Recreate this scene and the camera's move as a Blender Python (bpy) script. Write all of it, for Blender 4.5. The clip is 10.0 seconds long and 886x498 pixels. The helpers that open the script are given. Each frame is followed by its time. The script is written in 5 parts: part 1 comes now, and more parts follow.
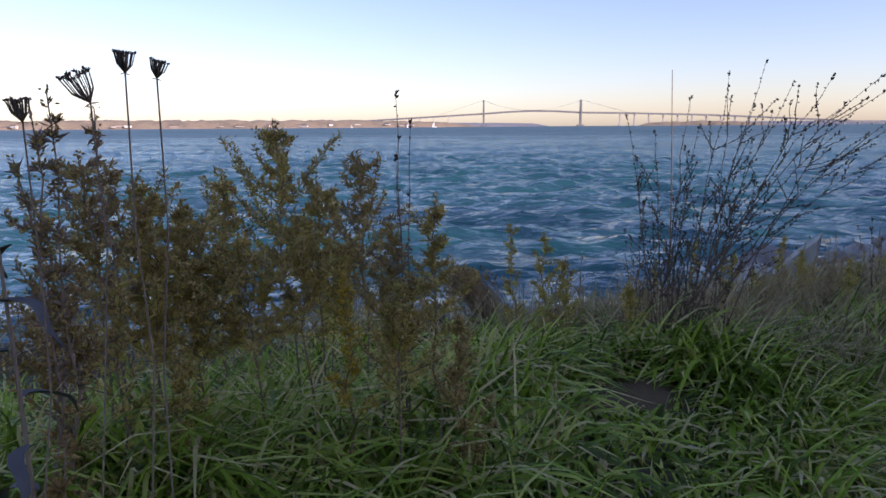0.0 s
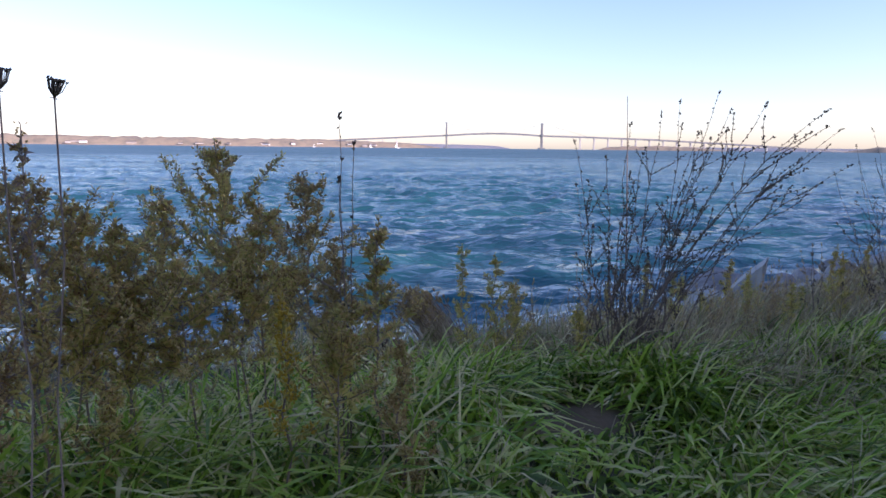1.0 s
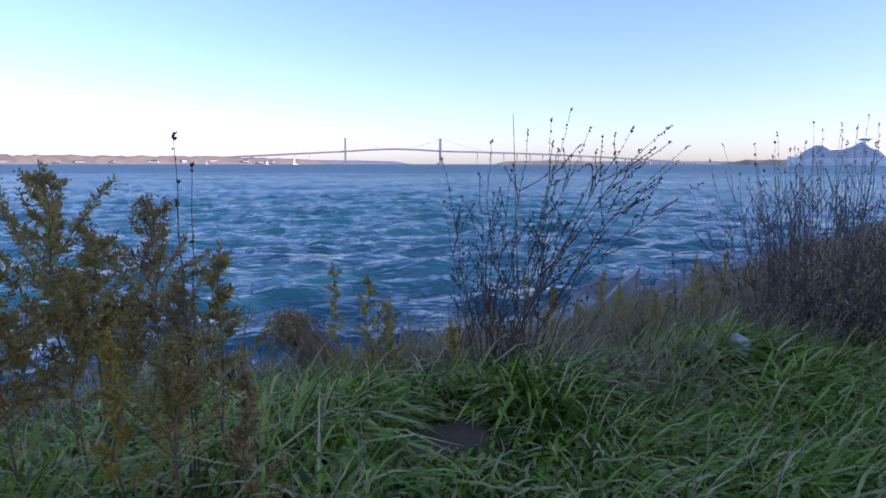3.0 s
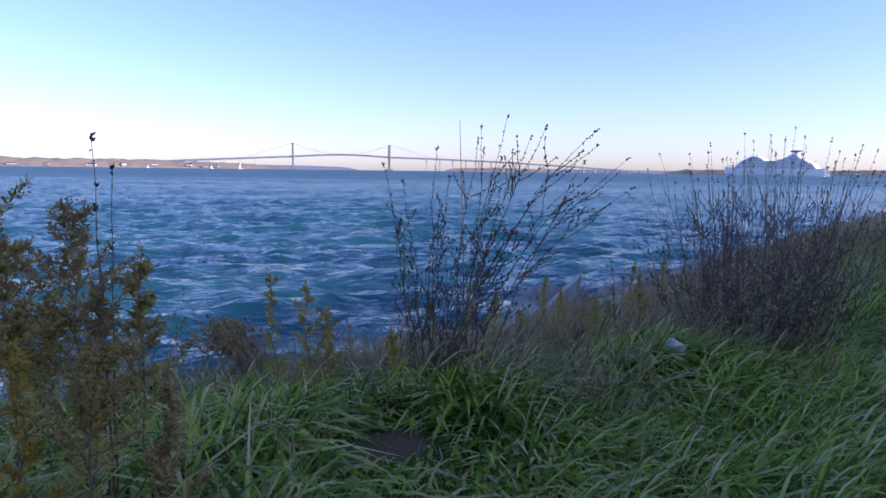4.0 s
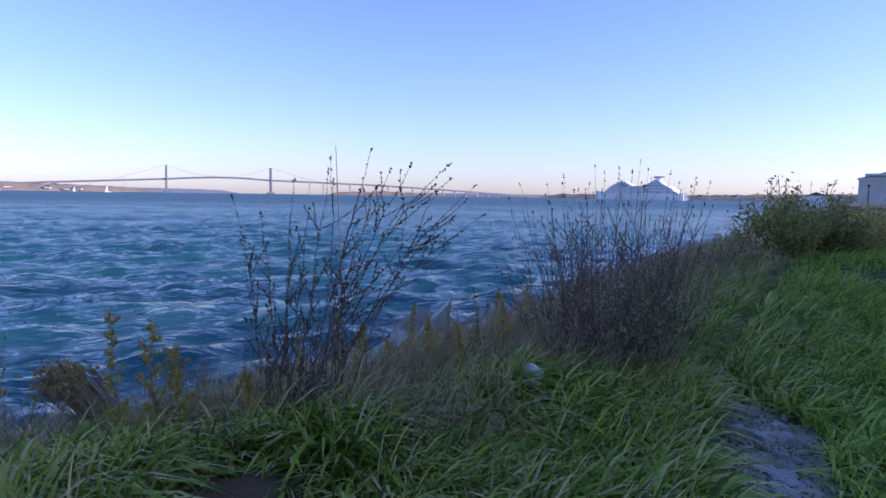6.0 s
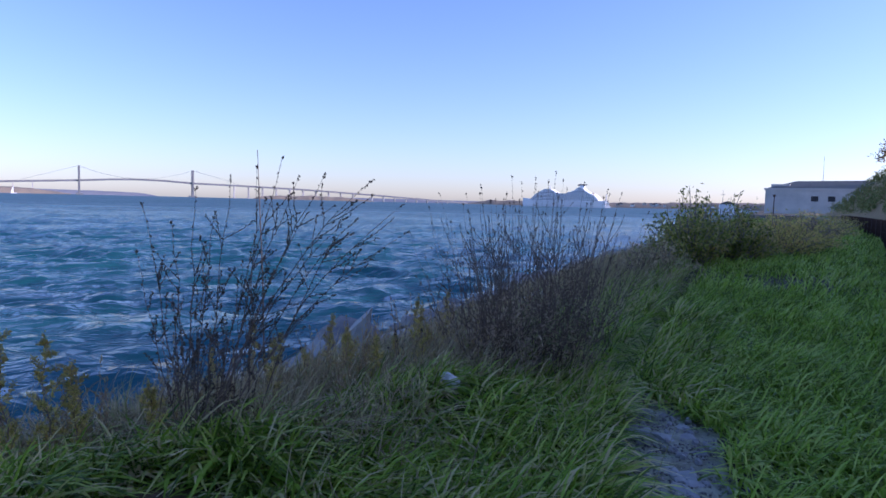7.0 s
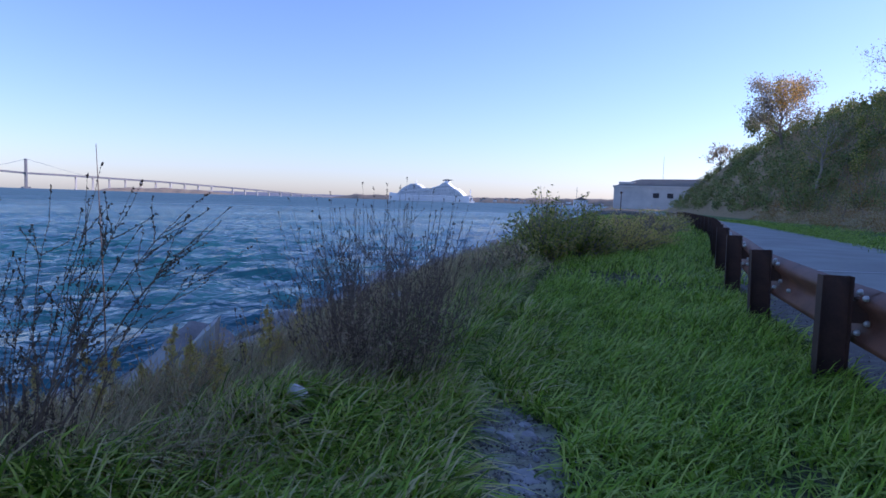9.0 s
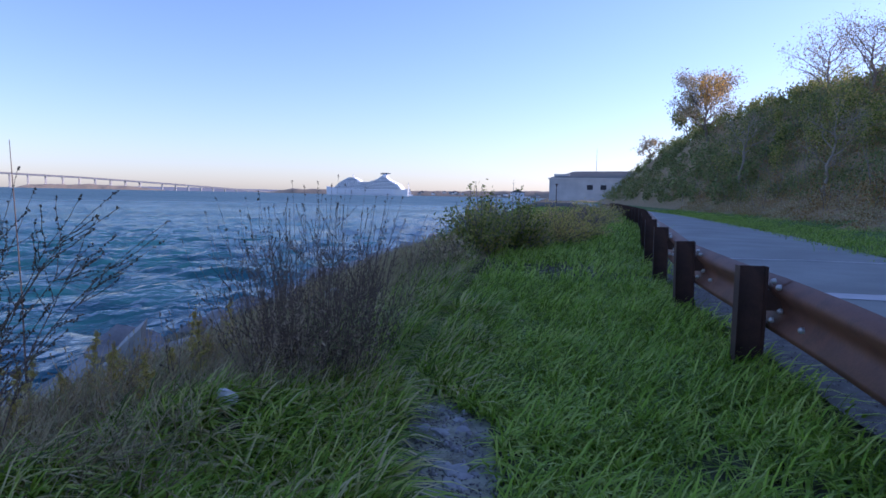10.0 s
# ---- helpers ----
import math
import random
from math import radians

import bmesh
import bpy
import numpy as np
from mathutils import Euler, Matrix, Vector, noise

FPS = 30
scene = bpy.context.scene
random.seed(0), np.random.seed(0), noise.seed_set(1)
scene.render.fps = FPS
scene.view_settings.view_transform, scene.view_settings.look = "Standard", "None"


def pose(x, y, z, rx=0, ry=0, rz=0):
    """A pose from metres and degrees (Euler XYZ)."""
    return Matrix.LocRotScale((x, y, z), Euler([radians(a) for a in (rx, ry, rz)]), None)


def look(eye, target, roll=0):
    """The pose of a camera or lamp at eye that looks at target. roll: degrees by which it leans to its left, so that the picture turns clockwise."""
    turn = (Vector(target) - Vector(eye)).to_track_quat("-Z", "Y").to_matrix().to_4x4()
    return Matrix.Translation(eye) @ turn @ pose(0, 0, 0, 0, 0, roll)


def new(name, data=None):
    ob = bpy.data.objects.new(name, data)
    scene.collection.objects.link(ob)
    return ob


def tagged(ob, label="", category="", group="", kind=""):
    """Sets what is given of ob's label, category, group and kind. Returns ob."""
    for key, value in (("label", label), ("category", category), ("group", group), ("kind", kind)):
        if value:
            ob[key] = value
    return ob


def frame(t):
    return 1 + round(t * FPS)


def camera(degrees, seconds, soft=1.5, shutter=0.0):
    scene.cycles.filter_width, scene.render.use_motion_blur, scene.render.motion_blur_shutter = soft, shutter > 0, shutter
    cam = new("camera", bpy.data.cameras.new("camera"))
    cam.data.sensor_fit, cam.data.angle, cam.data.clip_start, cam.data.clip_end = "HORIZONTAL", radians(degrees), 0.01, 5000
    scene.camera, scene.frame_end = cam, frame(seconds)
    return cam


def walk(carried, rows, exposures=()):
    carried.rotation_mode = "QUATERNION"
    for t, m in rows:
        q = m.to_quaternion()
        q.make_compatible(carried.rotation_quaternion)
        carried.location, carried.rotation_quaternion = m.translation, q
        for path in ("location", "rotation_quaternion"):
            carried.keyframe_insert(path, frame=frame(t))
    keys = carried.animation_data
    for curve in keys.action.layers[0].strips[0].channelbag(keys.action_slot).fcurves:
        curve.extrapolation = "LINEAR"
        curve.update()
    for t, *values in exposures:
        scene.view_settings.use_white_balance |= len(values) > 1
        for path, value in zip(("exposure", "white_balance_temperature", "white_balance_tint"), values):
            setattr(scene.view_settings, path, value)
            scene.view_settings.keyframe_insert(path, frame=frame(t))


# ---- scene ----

# ---------------------------------------------------------------- camera
cam = camera(67.2, 10.0, soft=1.6)
PATH = [
    (0, (1.166, 0.217, 0.751), (1.177, 2.184, 0.39), -0.4),
    (0.5, (1.186, 0.22, 0.755), (1.253, 2.192, 0.431), -0.1),
    (1, (1.209, 0.231, 0.755), (1.334, 2.204, 0.455), 0.6),
    (1.5, (1.232, 0.228, 0.756), (1.407, 2.199, 0.469), 0.1),
    (2, (1.27, 0.234, 0.76), (1.52, 2.198, 0.475), -0.1),
    (2.5, (1.304, 0.235, 0.766), (1.637, 2.189, 0.5), -0.2),
    (4, (1.364, 0.251, 0.764), (1.928, 2.156, 0.531), 0.7),
    (4.5, (1.389, 0.249, 0.77), (2.021, 2.133, 0.55), 0.6),
    (5, (1.42, 0.241, 0.775), (2.132, 2.099, 0.577), 0.8),
    (5.5, (1.441, 0.233, 0.784), (2.237, 2.059, 0.61), 0.8),
    (7, (1.508, 0.195, 0.816), (2.579, 1.879, 0.678), 1.4),
    (7.5, (1.529, 0.187, 0.826), (2.69, 1.811, 0.697), 1.7),
    (8, (1.54, 0.167, 0.851), (2.773, 1.737, 0.715), 1.5),
    (8.5, (1.562, 0.158, 0.868), (2.874, 1.66, 0.716), 2.4),
    (9, (1.573, 0.139, 0.885), (2.956, 1.577, 0.741), 1.8),
    (9.5, (1.585, 0.121, 0.904), (3.036, 1.49, 0.758), 1.2),
    (10, (1.595, 0.111, 0.909), (3.103, 1.416, 0.75), 1.2),
]
walk(cam, [(t, look(eye, target, roll)) for t, eye, target, roll in PATH],
     exposures=[(0.0, 0.38, 5950, 36), (0.5, 0.66, 5800, 36), (1.0, 0.74, 5600, 36), (2.5, 0.60, 5150, 37), (5.5, 0.36, 5000, 39), (8.5, 0.26, 4900, 35), (10.0, 0.35, 5050, 36)])

# ---------------------------------------------------------------- light
SUN_HEADING, SUN_HEIGHT = 122.0, 19.0
world = bpy.data.worlds.new("sky")
scene.world = world
world.use_nodes = True
wn, wl = world.node_tree.nodes, world.node_tree.links
sky = wn.new("ShaderNodeTexSky")
sky.sky_type, sky.sun_disc = "NISHITA", False
sky.sun_elevation, sky.sun_rotation = radians(SUN_HEIGHT), radians(SUN_HEADING)
sky.air_density, sky.dust_density, sky.ozone_density = 1.0, 0.6, 1.4
wn["Background"].inputs["Strength"].default_value = 0.15
wl.new(sky.outputs["Color"], wn["Background"].inputs["Color"])

sun_way = Vector((math.sin(radians(SUN_HEADING)), math.cos(radians(SUN_HEADING)), math.tan(radians(SUN_HEIGHT))))
sun = new("sun", bpy.data.lights.new("sun", "SUN"))
sun.data.energy, sun.data.angle, sun.data.color = 4.5, radians(0.6), (1.0, 0.80, 0.58)
sun.matrix_world = look(sun_way * 100, (0, 0, 0))


# ---------------------------------------------------------------- materials
def material(name, colours, scale=4.0, rough=0.8, bump=0.0, fine=40.0, island=0.0, metal=0.0, spec=0.4, each=0.0,
             through_light=0.0, stretch=(1, 1, 1)):
    """Noise at two scales picks among the colours; island or each: how far a piece's own random value shifts the pick."""
    m = bpy.data.materials.new(name)
    m.use_nodes = True
    n, l = m.node_tree.nodes, m.node_tree.links
    p = n["Principled BSDF"]
    tc = n.new("ShaderNodeTexCoord")
    mp = n.new("ShaderNodeMapping")
    mp.inputs["Scale"].default_value = stretch
    l.new(tc.outputs["Object"], mp.inputs["Vector"])
    big, small = n.new("ShaderNodeTexNoise"), n.new("ShaderNodeTexNoise")
    big.inputs["Scale"].default_value, big.inputs["Detail"].default_value = scale, 5
    small.inputs["Scale"].default_value, small.inputs["Detail"].default_value = fine, 4
    for x in (big, small):
        l.new(mp.outputs["Vector"], x.inputs["Vector"])
    mix = n.new("ShaderNodeMath")
    mix.operation = "MULTIPLY_ADD"
    mix.inputs[1].default_value = 0.35
    l.new(small.outputs["Fac"], mix.inputs[0])
    l.new(big.outputs["Fac"], mix.inputs[2])
    off = n.new("ShaderNodeMath")
    off.operation = "SUBTRACT"
    off.inputs[1].default_value = 0.175
    l.new(mix.outputs[0], off.inputs[0])
    last = off
    if island or each:
        if island:
            src = n.new("ShaderNodeNewGeometry").outputs["Random Per Island"]
        else:
            src = n.new("ShaderNodeObjectInfo").outputs["Random"]
        k = island or each
        a = n.new("ShaderNodeMath")
        a.operation = "MULTIPLY_ADD"
        a.inputs[1].default_value = k
        l.new(src, a.inputs[0])
        b = n.new("ShaderNodeMath")
        b.operation = "MULTIPLY_ADD"
        b.inputs[1].default_value, b.inputs[2].default_value = 1.0 - k * 0.6, -k * 0.2
        l.new(off.outputs[0], b.inputs[0])
        l.new(b.outputs[0], a.inputs[2])
        last = a
    ramp = n.new("ShaderNodeValToRGB")
    e = ramp.color_ramp.elements
    while len(e) < len(colours):
        e.new(0.5)
    for i, c in enumerate(colours):
        e[i].position = 0.22 + 0.56 * i / max(1, len(colours) - 1)
        e[i].color = (*c, 1)
    l.new(last.outputs[0], ramp.inputs["Fac"])
    l.new(ramp.outputs["Color"], p.inputs["Base Color"])
    p.inputs["Roughness"].default_value, p.inputs["Metallic"].default_value = rough, metal
    p.inputs["Specular IOR Level"].default_value = spec
    if bump:
        bp = n.new("ShaderNodeBump")
        bp.inputs["Strength"].default_value, bp.inputs["Distance"].default_value = bump, 0.5 / fine
        l.new(mix.outputs[0], bp.inputs["Height"])
        l.new(bp.outputs["Normal"], p.inputs["Normal"])
    if through_light:
        tr = n.new("ShaderNodeBsdfTranslucent")
        l.new(ramp.outputs["Color"], tr.inputs["Color"])
        sh = n.new("ShaderNodeMixShader")
        sh.inputs[0].default_value = through_light
        l.new(p.outputs[0], sh.inputs[1])
        l.new(tr.outputs[0], sh.inputs[2])
        l.new(sh.outputs[0], n["Material Output"].inputs["Surface"])
    return m


def water_material():
    m = bpy.data.materials.new("sea_water")
    m.use_nodes = True
    n, l = m.node_tree.nodes, m.node_tree.links
    n.remove(n["Principled BSDF"])
    tc = n.new("ShaderNodeTexCoord")

    def ripple(scale, squash, detail, rough=0.5, turn=12):
        mp = n.new("ShaderNodeMapping")
        mp.inputs["Rotation"].default_value = (0, 0, radians(turn))
        mp.inputs["Scale"].default_value = (1.0 / squash, 1.0, 1.0)
        l.new(tc.outputs["Object"], mp.inputs["Vector"])
        t = n.new("ShaderNodeTexNoise")
        t.inputs["Scale"].default_value, t.inputs["Detail"].default_value = scale, detail
        t.inputs["Roughness"].default_value, t.inputs["Distortion"].default_value = rough, 0.3
        l.new(mp.outputs["Vector"], t.inputs["Vector"])
        return t.outputs["Fac"]

    def calc(kind, a, b, c=None):
        x = n.new("ShaderNodeMath")
        x.operation = kind
        for i, w in enumerate((a, b, c)):
            if w is None:
                continue
            if isinstance(w, (int, float)):
                x.inputs[i].default_value = w
            else:
                l.new(w, x.inputs[i])
        return x.outputs[0]

    body, gloss, fres = n.new("ShaderNodeBsdfDiffuse"), n.new("ShaderNodeBsdfGlossy"), n.new("ShaderNodeFresnel")
    body.inputs["Color"].default_value = (0.018, 0.092, 0.112, 1)
    gloss.inputs["Color"].default_value = (1, 1, 1, 1)
    fres.inputs["IOR"].default_value = 1.333
    # gusts ruffle the sea in patches: steeper ripples mirror less, even seen flat on
    gust = n.new("ShaderNodeMapRange")
    gust.inputs["From Min"].default_value, gust.inputs["From Max"].default_value = 0.38, 0.62
    gust.inputs["To Min"].default_value, gust.inputs["To Max"].default_value = 0.30, 0.62
    l.new(ripple(0.06, 1.6, 8, 0.82, 30), gust.inputs["Value"])
    # the open bay is rougher than the water under the bank
    fetch = n.new("ShaderNodeVectorMath")
    fetch.operation = "LENGTH"
    l.new(tc.outputs["Object"], fetch.inputs[0])
    offing = n.new("ShaderNodeMapRange")
    offing.interpolation_type = "SMOOTHSTEP"
    offing.inputs["From Min"].default_value, offing.inputs["From Max"].default_value = 20.0, 260.0
    l.new(fetch.outputs["Value"], offing.inputs["Value"])
    l.new(calc("MULTIPLY_ADD", offing.outputs["Result"], 0.26, 0.09), gloss.inputs["Roughness"])
    calm = calc("MULTIPLY_ADD", offing.outputs["Result"], -0.50, 1.0)
    both = n.new("ShaderNodeMixShader")
    l.new(calc("MINIMUM", fres.outputs[0], calc("MULTIPLY", gust.outputs["Result"], calm)), both.inputs[0])
    l.new(body.outputs[0], both.inputs[1])
    l.new(gloss.outputs[0], both.inputs[2])
    l.new(both.outputs[0], n["Material Output"].inputs["Surface"])
    height = 0.0
    for scale, weight, squash in ((0.15, 0.45, 2.0), (0.45, 0.34, 2.4), (1.2, 0.21, 2.4), (3.0, 0.10, 2.2), (8.0, 0.03, 1.6)):
        height = calc("MULTIPLY_ADD", ripple(scale, squash, 3), weight, height)
    bp = n.new("ShaderNodeBump")
    bp.inputs["Strength"].default_value, bp.inputs["Distance"].default_value = 1.0, 1.0
    l.new(height, bp.inputs["Height"])
    for x in (body, gloss, fres):
        l.new(bp.outputs["Normal"], x.inputs["Normal"])
    return m


SOIL = material("soil", [(0.045, 0.038, 0.026), (0.08, 0.072, 0.042), (0.07, 0.09, 0.035)], 3, 0.95, 0.5, 60)
LITTER = material("leaf_litter", [(0.20, 0.135, 0.062), (0.35, 0.245, 0.12), (0.25, 0.195, 0.085), (0.52, 0.38, 0.21)], 1.2, 0.95, 0.8, 9)
DIRT = material("trodden_dirt", [(0.115, 0.113, 0.075), (0.225, 0.228, 0.155), (0.335, 0.345, 0.25), (0.18, 0.182, 0.12)], 7, 0.9, 0.9, 55)
DAMP = material("damp_dirt", [(0.06, 0.043, 0.022), (0.105, 0.078, 0.045), (0.15, 0.115, 0.07)], 6, 0.95, 0.8, 60, spec=0.15)
GRAVEL = material("gravel", [(0.07, 0.07, 0.06), (0.13, 0.132, 0.115), (0.205, 0.205, 0.18)], 9, 0.9, 0.7, 90)
ASPHALT = material("worn_asphalt", [(0.165, 0.182, 0.158), (0.225, 0.248, 0.218), (0.30, 0.325, 0.29)], 0.8, 0.62, 0.3, 60)
GRAVEL_STONE = material("gravel_stone", [(0.12, 0.113, 0.103), (0.20, 0.19, 0.175), (0.32, 0.305, 0.285)], 9, 0.85, 0, 60, island=0.7)
PATCH = material("pale_road_seam", [(0.5, 0.5, 0.49), (0.68, 0.67, 0.65)], 4, 0.8, 0.2, 60)
GRASS = material("grass", [(0.09, 0.15, 0.015), (0.23, 0.38, 0.032), (0.37, 0.54, 0.055), (0.55, 0.62, 0.13), (0.74, 0.64, 0.32)], 1.1, 0.5, 0, 12, island=0.75, through_light=0.42, spec=0.32)
LAWN = material("verge_grass", [(0.12, 0.19, 0.016), (0.26, 0.43, 0.036), (0.40, 0.58, 0.062), (0.58, 0.67, 0.16)], 0.9, 0.5, 0, 12, island=0.7, through_light=0.42, spec=0.32)
DRY = material("dry_grass", [(0.24, 0.185, 0.10), (0.46, 0.365, 0.20), (0.64, 0.53, 0.31), (0.29, 0.32, 0.10)], 2.5, 0.75, 0, 14, island=0.6, through_light=0.38)
STEM = material("brown_stem", [(0.14, 0.10, 0.07), (0.26, 0.19, 0.14), (0.38, 0.29, 0.21)], 6, 0.8, 0.2, 80, island=0.4)
TWIG = material("dark_twig", [(0.085, 0.06, 0.044), (0.18, 0.132, 0.097), (0.29, 0.215, 0.16)], 6, 0.8, 0.2, 80, island=0.4)
GREY_LEAF = material("withered_grey_leaf", [(0.05, 0.05, 0.055), (0.09, 0.09, 0.095), (0.14, 0.13, 0.12)], 6, 0.8, 0.2, 40)
TUFT = material("dead_tuft_stem", [(0.28, 0.20, 0.13), (0.46, 0.35, 0.23), (0.60, 0.47, 0.31)], 8, 0.8, 0, 60, island=0.6, through_light=0.35)
BUD = material("dark_bud", [(0.05, 0.037, 0.025), (0.105, 0.078, 0.05), (0.17, 0.13, 0.075)], 9, 0.8, 0, 60, island=0.5)
GOLD_LEAF = material("goldenrod_leaf", [(0.32, 0.30, 0.08), (0.58, 0.52, 0.14), (0.70, 0.59, 0.19), (0.70, 0.49, 0.18)], 5, 0.7, 0, 30, island=0.6, through_light=0.58, spec=0.2)
GOLD_SEED = material("goldenrod_seed_head", [(0.30, 0.19, 0.075), (0.52, 0.37, 0.15), (0.64, 0.49, 0.20), (0.50, 0.42, 0.14)], 8, 0.85, 0, 40, island=0.6, through_light=0.4)
YELLOW = material("yellow_flower", [(0.5, 0.3, 0.02), (0.7, 0.48, 0.05), (0.42, 0.3, 0.05)], 8, 0.8, 0, 40, island=0.6, through_light=0.25)
GREY_GREEN = material("grey_green_leaf", [(0.20, 0.22, 0.10), (0.32, 0.35, 0.16), (0.42, 0.44, 0.20), (0.44, 0.37, 0.20)], 5, 0.7, 0, 30, island=0.6, through_light=0.4)
RUST_LEAF = material("rust_leaf", [(0.22, 0.135, 0.05), (0.42, 0.26, 0.095), (0.36, 0.28, 0.10)], 6, 0.8, 0, 40, island=0.6, through_light=0.45)
SHRUB_LEAF = material("shrub_leaf", [(0.14, 0.17, 0.03), (0.26, 0.31, 0.06), (0.40, 0.40, 0.09), (0.56, 0.44, 0.15)], 2, 0.5, 0, 12, island=0.65, through_light=0.45, spec=0.25)
HILL_LEAF = material("hill_leaf", [(0.10, 0.13, 0.04), (0.18, 0.25, 0.07), (0.27, 0.29, 0.09), (0.33, 0.24, 0.12)], 0.22, 0.65, 0, 3, island=0.5, through_light=0.3)
ORANGE_LEAF = material("orange_leaf", [(0.6, 0.38, 0.09), (0.82, 0.50, 0.08), (0.88, 0.60, 0.12), (0.66, 0.50, 0.24)], 0.5, 0.7, 0, 4, island=0.5, through_light=0.4)
PALE_LEAF = material("thin_autumn_leaf", [(0.26, 0.23, 0.12), (0.42, 0.36, 0.2), (0.52, 0.40, 0.26)], 0.8, 0.7, 0, 5, island=0.5, through_light=0.35)
BARK = material("grey_bark", [(0.13, 0.11, 0.085), (0.25, 0.21, 0.165), (0.38, 0.32, 0.26)], 3, 0.9, 0.6, 25, stretch=(1, 1, 0.3))
PALE_BARK = material("pale_bark", [(0.20, 0.17, 0.13), (0.32, 0.275, 0.21), (0.43, 0.37, 0.29)], 3, 0.9, 0.5, 25, stretch=(1, 1, 0.3))
RUST = material("weathered_steel", [(0.06, 0.027, 0.018), (0.115, 0.05, 0.03), (0.165, 0.07, 0.04), (0.08, 0.04, 0.028)], 3.5, 0.55, 0.25, 60, metal=0.15)
POST_STEEL = material("dark_weathered_steel", [(0.028, 0.016, 0.013), (0.055, 0.029, 0.022), (0.09, 0.044, 0.03)], 5, 0.65, 0.25, 60, metal=0.15)
ZINC = material("galvanised_bolt", [(0.35, 0.35, 0.34), (0.55, 0.55, 0.53)], 20, 0.45, 0, 80, metal=0.5)
ROCK = material("shore_rock", [(0.15, 0.147, 0.14), (0.29, 0.285, 0.275), (0.40, 0.395, 0.38)], 3, 0.85, 0.7, 26, each=0.4)
SLAB_ROCK = material("pale_slab", [(0.22, 0.23, 0.215), (0.33, 0.34, 0.32), (0.43, 0.43, 0.40)], 4, 0.85, 0.8, 30)
PALE_ROCK = material("pale_stone", [(0.56, 0.53, 0.50), (0.72, 0.69, 0.66), (0.82, 0.80, 0.77)], 12, 0.8, 0.5, 60)
GRANITE = material("fort_granite", [(0.42, 0.42, 0.40), (0.52, 0.51, 0.48), (0.62, 0.60, 0.56)], 0.25, 0.9, 0.3, 2.5)
DARK = material("dark_opening", [(0.02, 0.02, 0.025), (0.04, 0.04, 0.045)], 2, 0.6)
VERGE_SOIL = material("mossy_soil", [(0.06, 0.10, 0.02), (0.10, 0.17, 0.03), (0.13, 0.15, 0.05)], 1.5, 0.95, 0.5, 30)
TURF = material("parapet_turf", [(0.14, 0.135, 0.12), (0.2, 0.195, 0.17), (0.17, 0.175, 0.14)], 0.2, 0.95, 0.3, 3)
WHITE = material("white_paint", [(0.80, 0.81, 0.81), (0.90, 0.90, 0.89)], 0.05, 0.45)
SHIP_GLASS = material("ship_window", [(0.10, 0.14, 0.19), (0.2, 0.25, 0.3)], 0.3, 0.2)
NAVY = material("dark_blue_paint", [(0.02, 0.03, 0.06), (0.03, 0.05, 0.09)], 0.2, 0.4)
BRIDGE = material("bridge_paint", [(0.16, 0.17, 0.18), (0.22, 0.23, 0.24)], 0.02, 0.6)
PIER = material("bridge_concrete", [(0.45, 0.43, 0.40), (0.56, 0.54, 0.5)], 0.02, 0.9)
# wood colours lightened to carry the haze of the distance
FAR_WOOD = material("haze_lightened_wood", [(0.16, 0.155, 0.12), (0.25, 0.215, 0.16), (0.33, 0.27, 0.19), (0.21, 0.215, 0.155)], 0.02, 0.95, 0, 0.09)
# blue-grey with the distance haze painted in; the air itself is clear
FAR_HILL = material("haze_tinted_hill", [(0.20, 0.22, 0.26), (0.25, 0.26, 0.28)], 0.005, 0.95, 0, 0.02)
SAND = material("beach_sand", [(0.35, 0.27, 0.2), (0.5, 0.4, 0.3)], 0.02, 0.95)
HOUSE_WALL = material("house_wall", [(0.4, 0.36, 0.32), (0.6, 0.57, 0.53), (0.78, 0.76, 0.72)], 0.02, 0.8, each=0.9)
ROOF = material("house_roof", [(0.10, 0.09, 0.085), (0.2, 0.17, 0.15)], 0.05, 0.85, each=0.8)
WATER = water_material()


# ---------------------------------------------------------------- geometry helpers
U, V = Vector((0.8466, 0.5323, 0)), Vector((-0.5323, 0.8466, 0))  # along the shore, and towards the water


def P(u, v, z=0.0):
    return Vector((0.8466 * u - 0.5323 * v, 0.5323 * u + 0.8466 * v, z))


def smooth(x):
    x = min(1.0, max(0.0, x))
    return x * x * (3 - 2 * x)


def rail_v(u):
    return float(np.interp(u, [-60, 8, 12, 22, 45, 300], [-1.94, -1.94, -2.3, -3.6, -5.2, -5.2]))


def ridge_h(u):
    return float(np.interp(u, [-90, 20, 34, 40, 70, 90, 140, 175], [8.6, 8.6, 8.0, 7.8, 10.2, 11.0, 9.6, 0.6]))


def edge_v(u):
    """Where the bank breaks away to the water."""
    return float(np.interp(u, [-60, 0, 0.86, 1.7, 2.55, 3.4, 4.2, 8, 300], [6, 3.7, 3.2, 2.6, 2.05, 1.6, 1.45, 1.1, 1.1]))


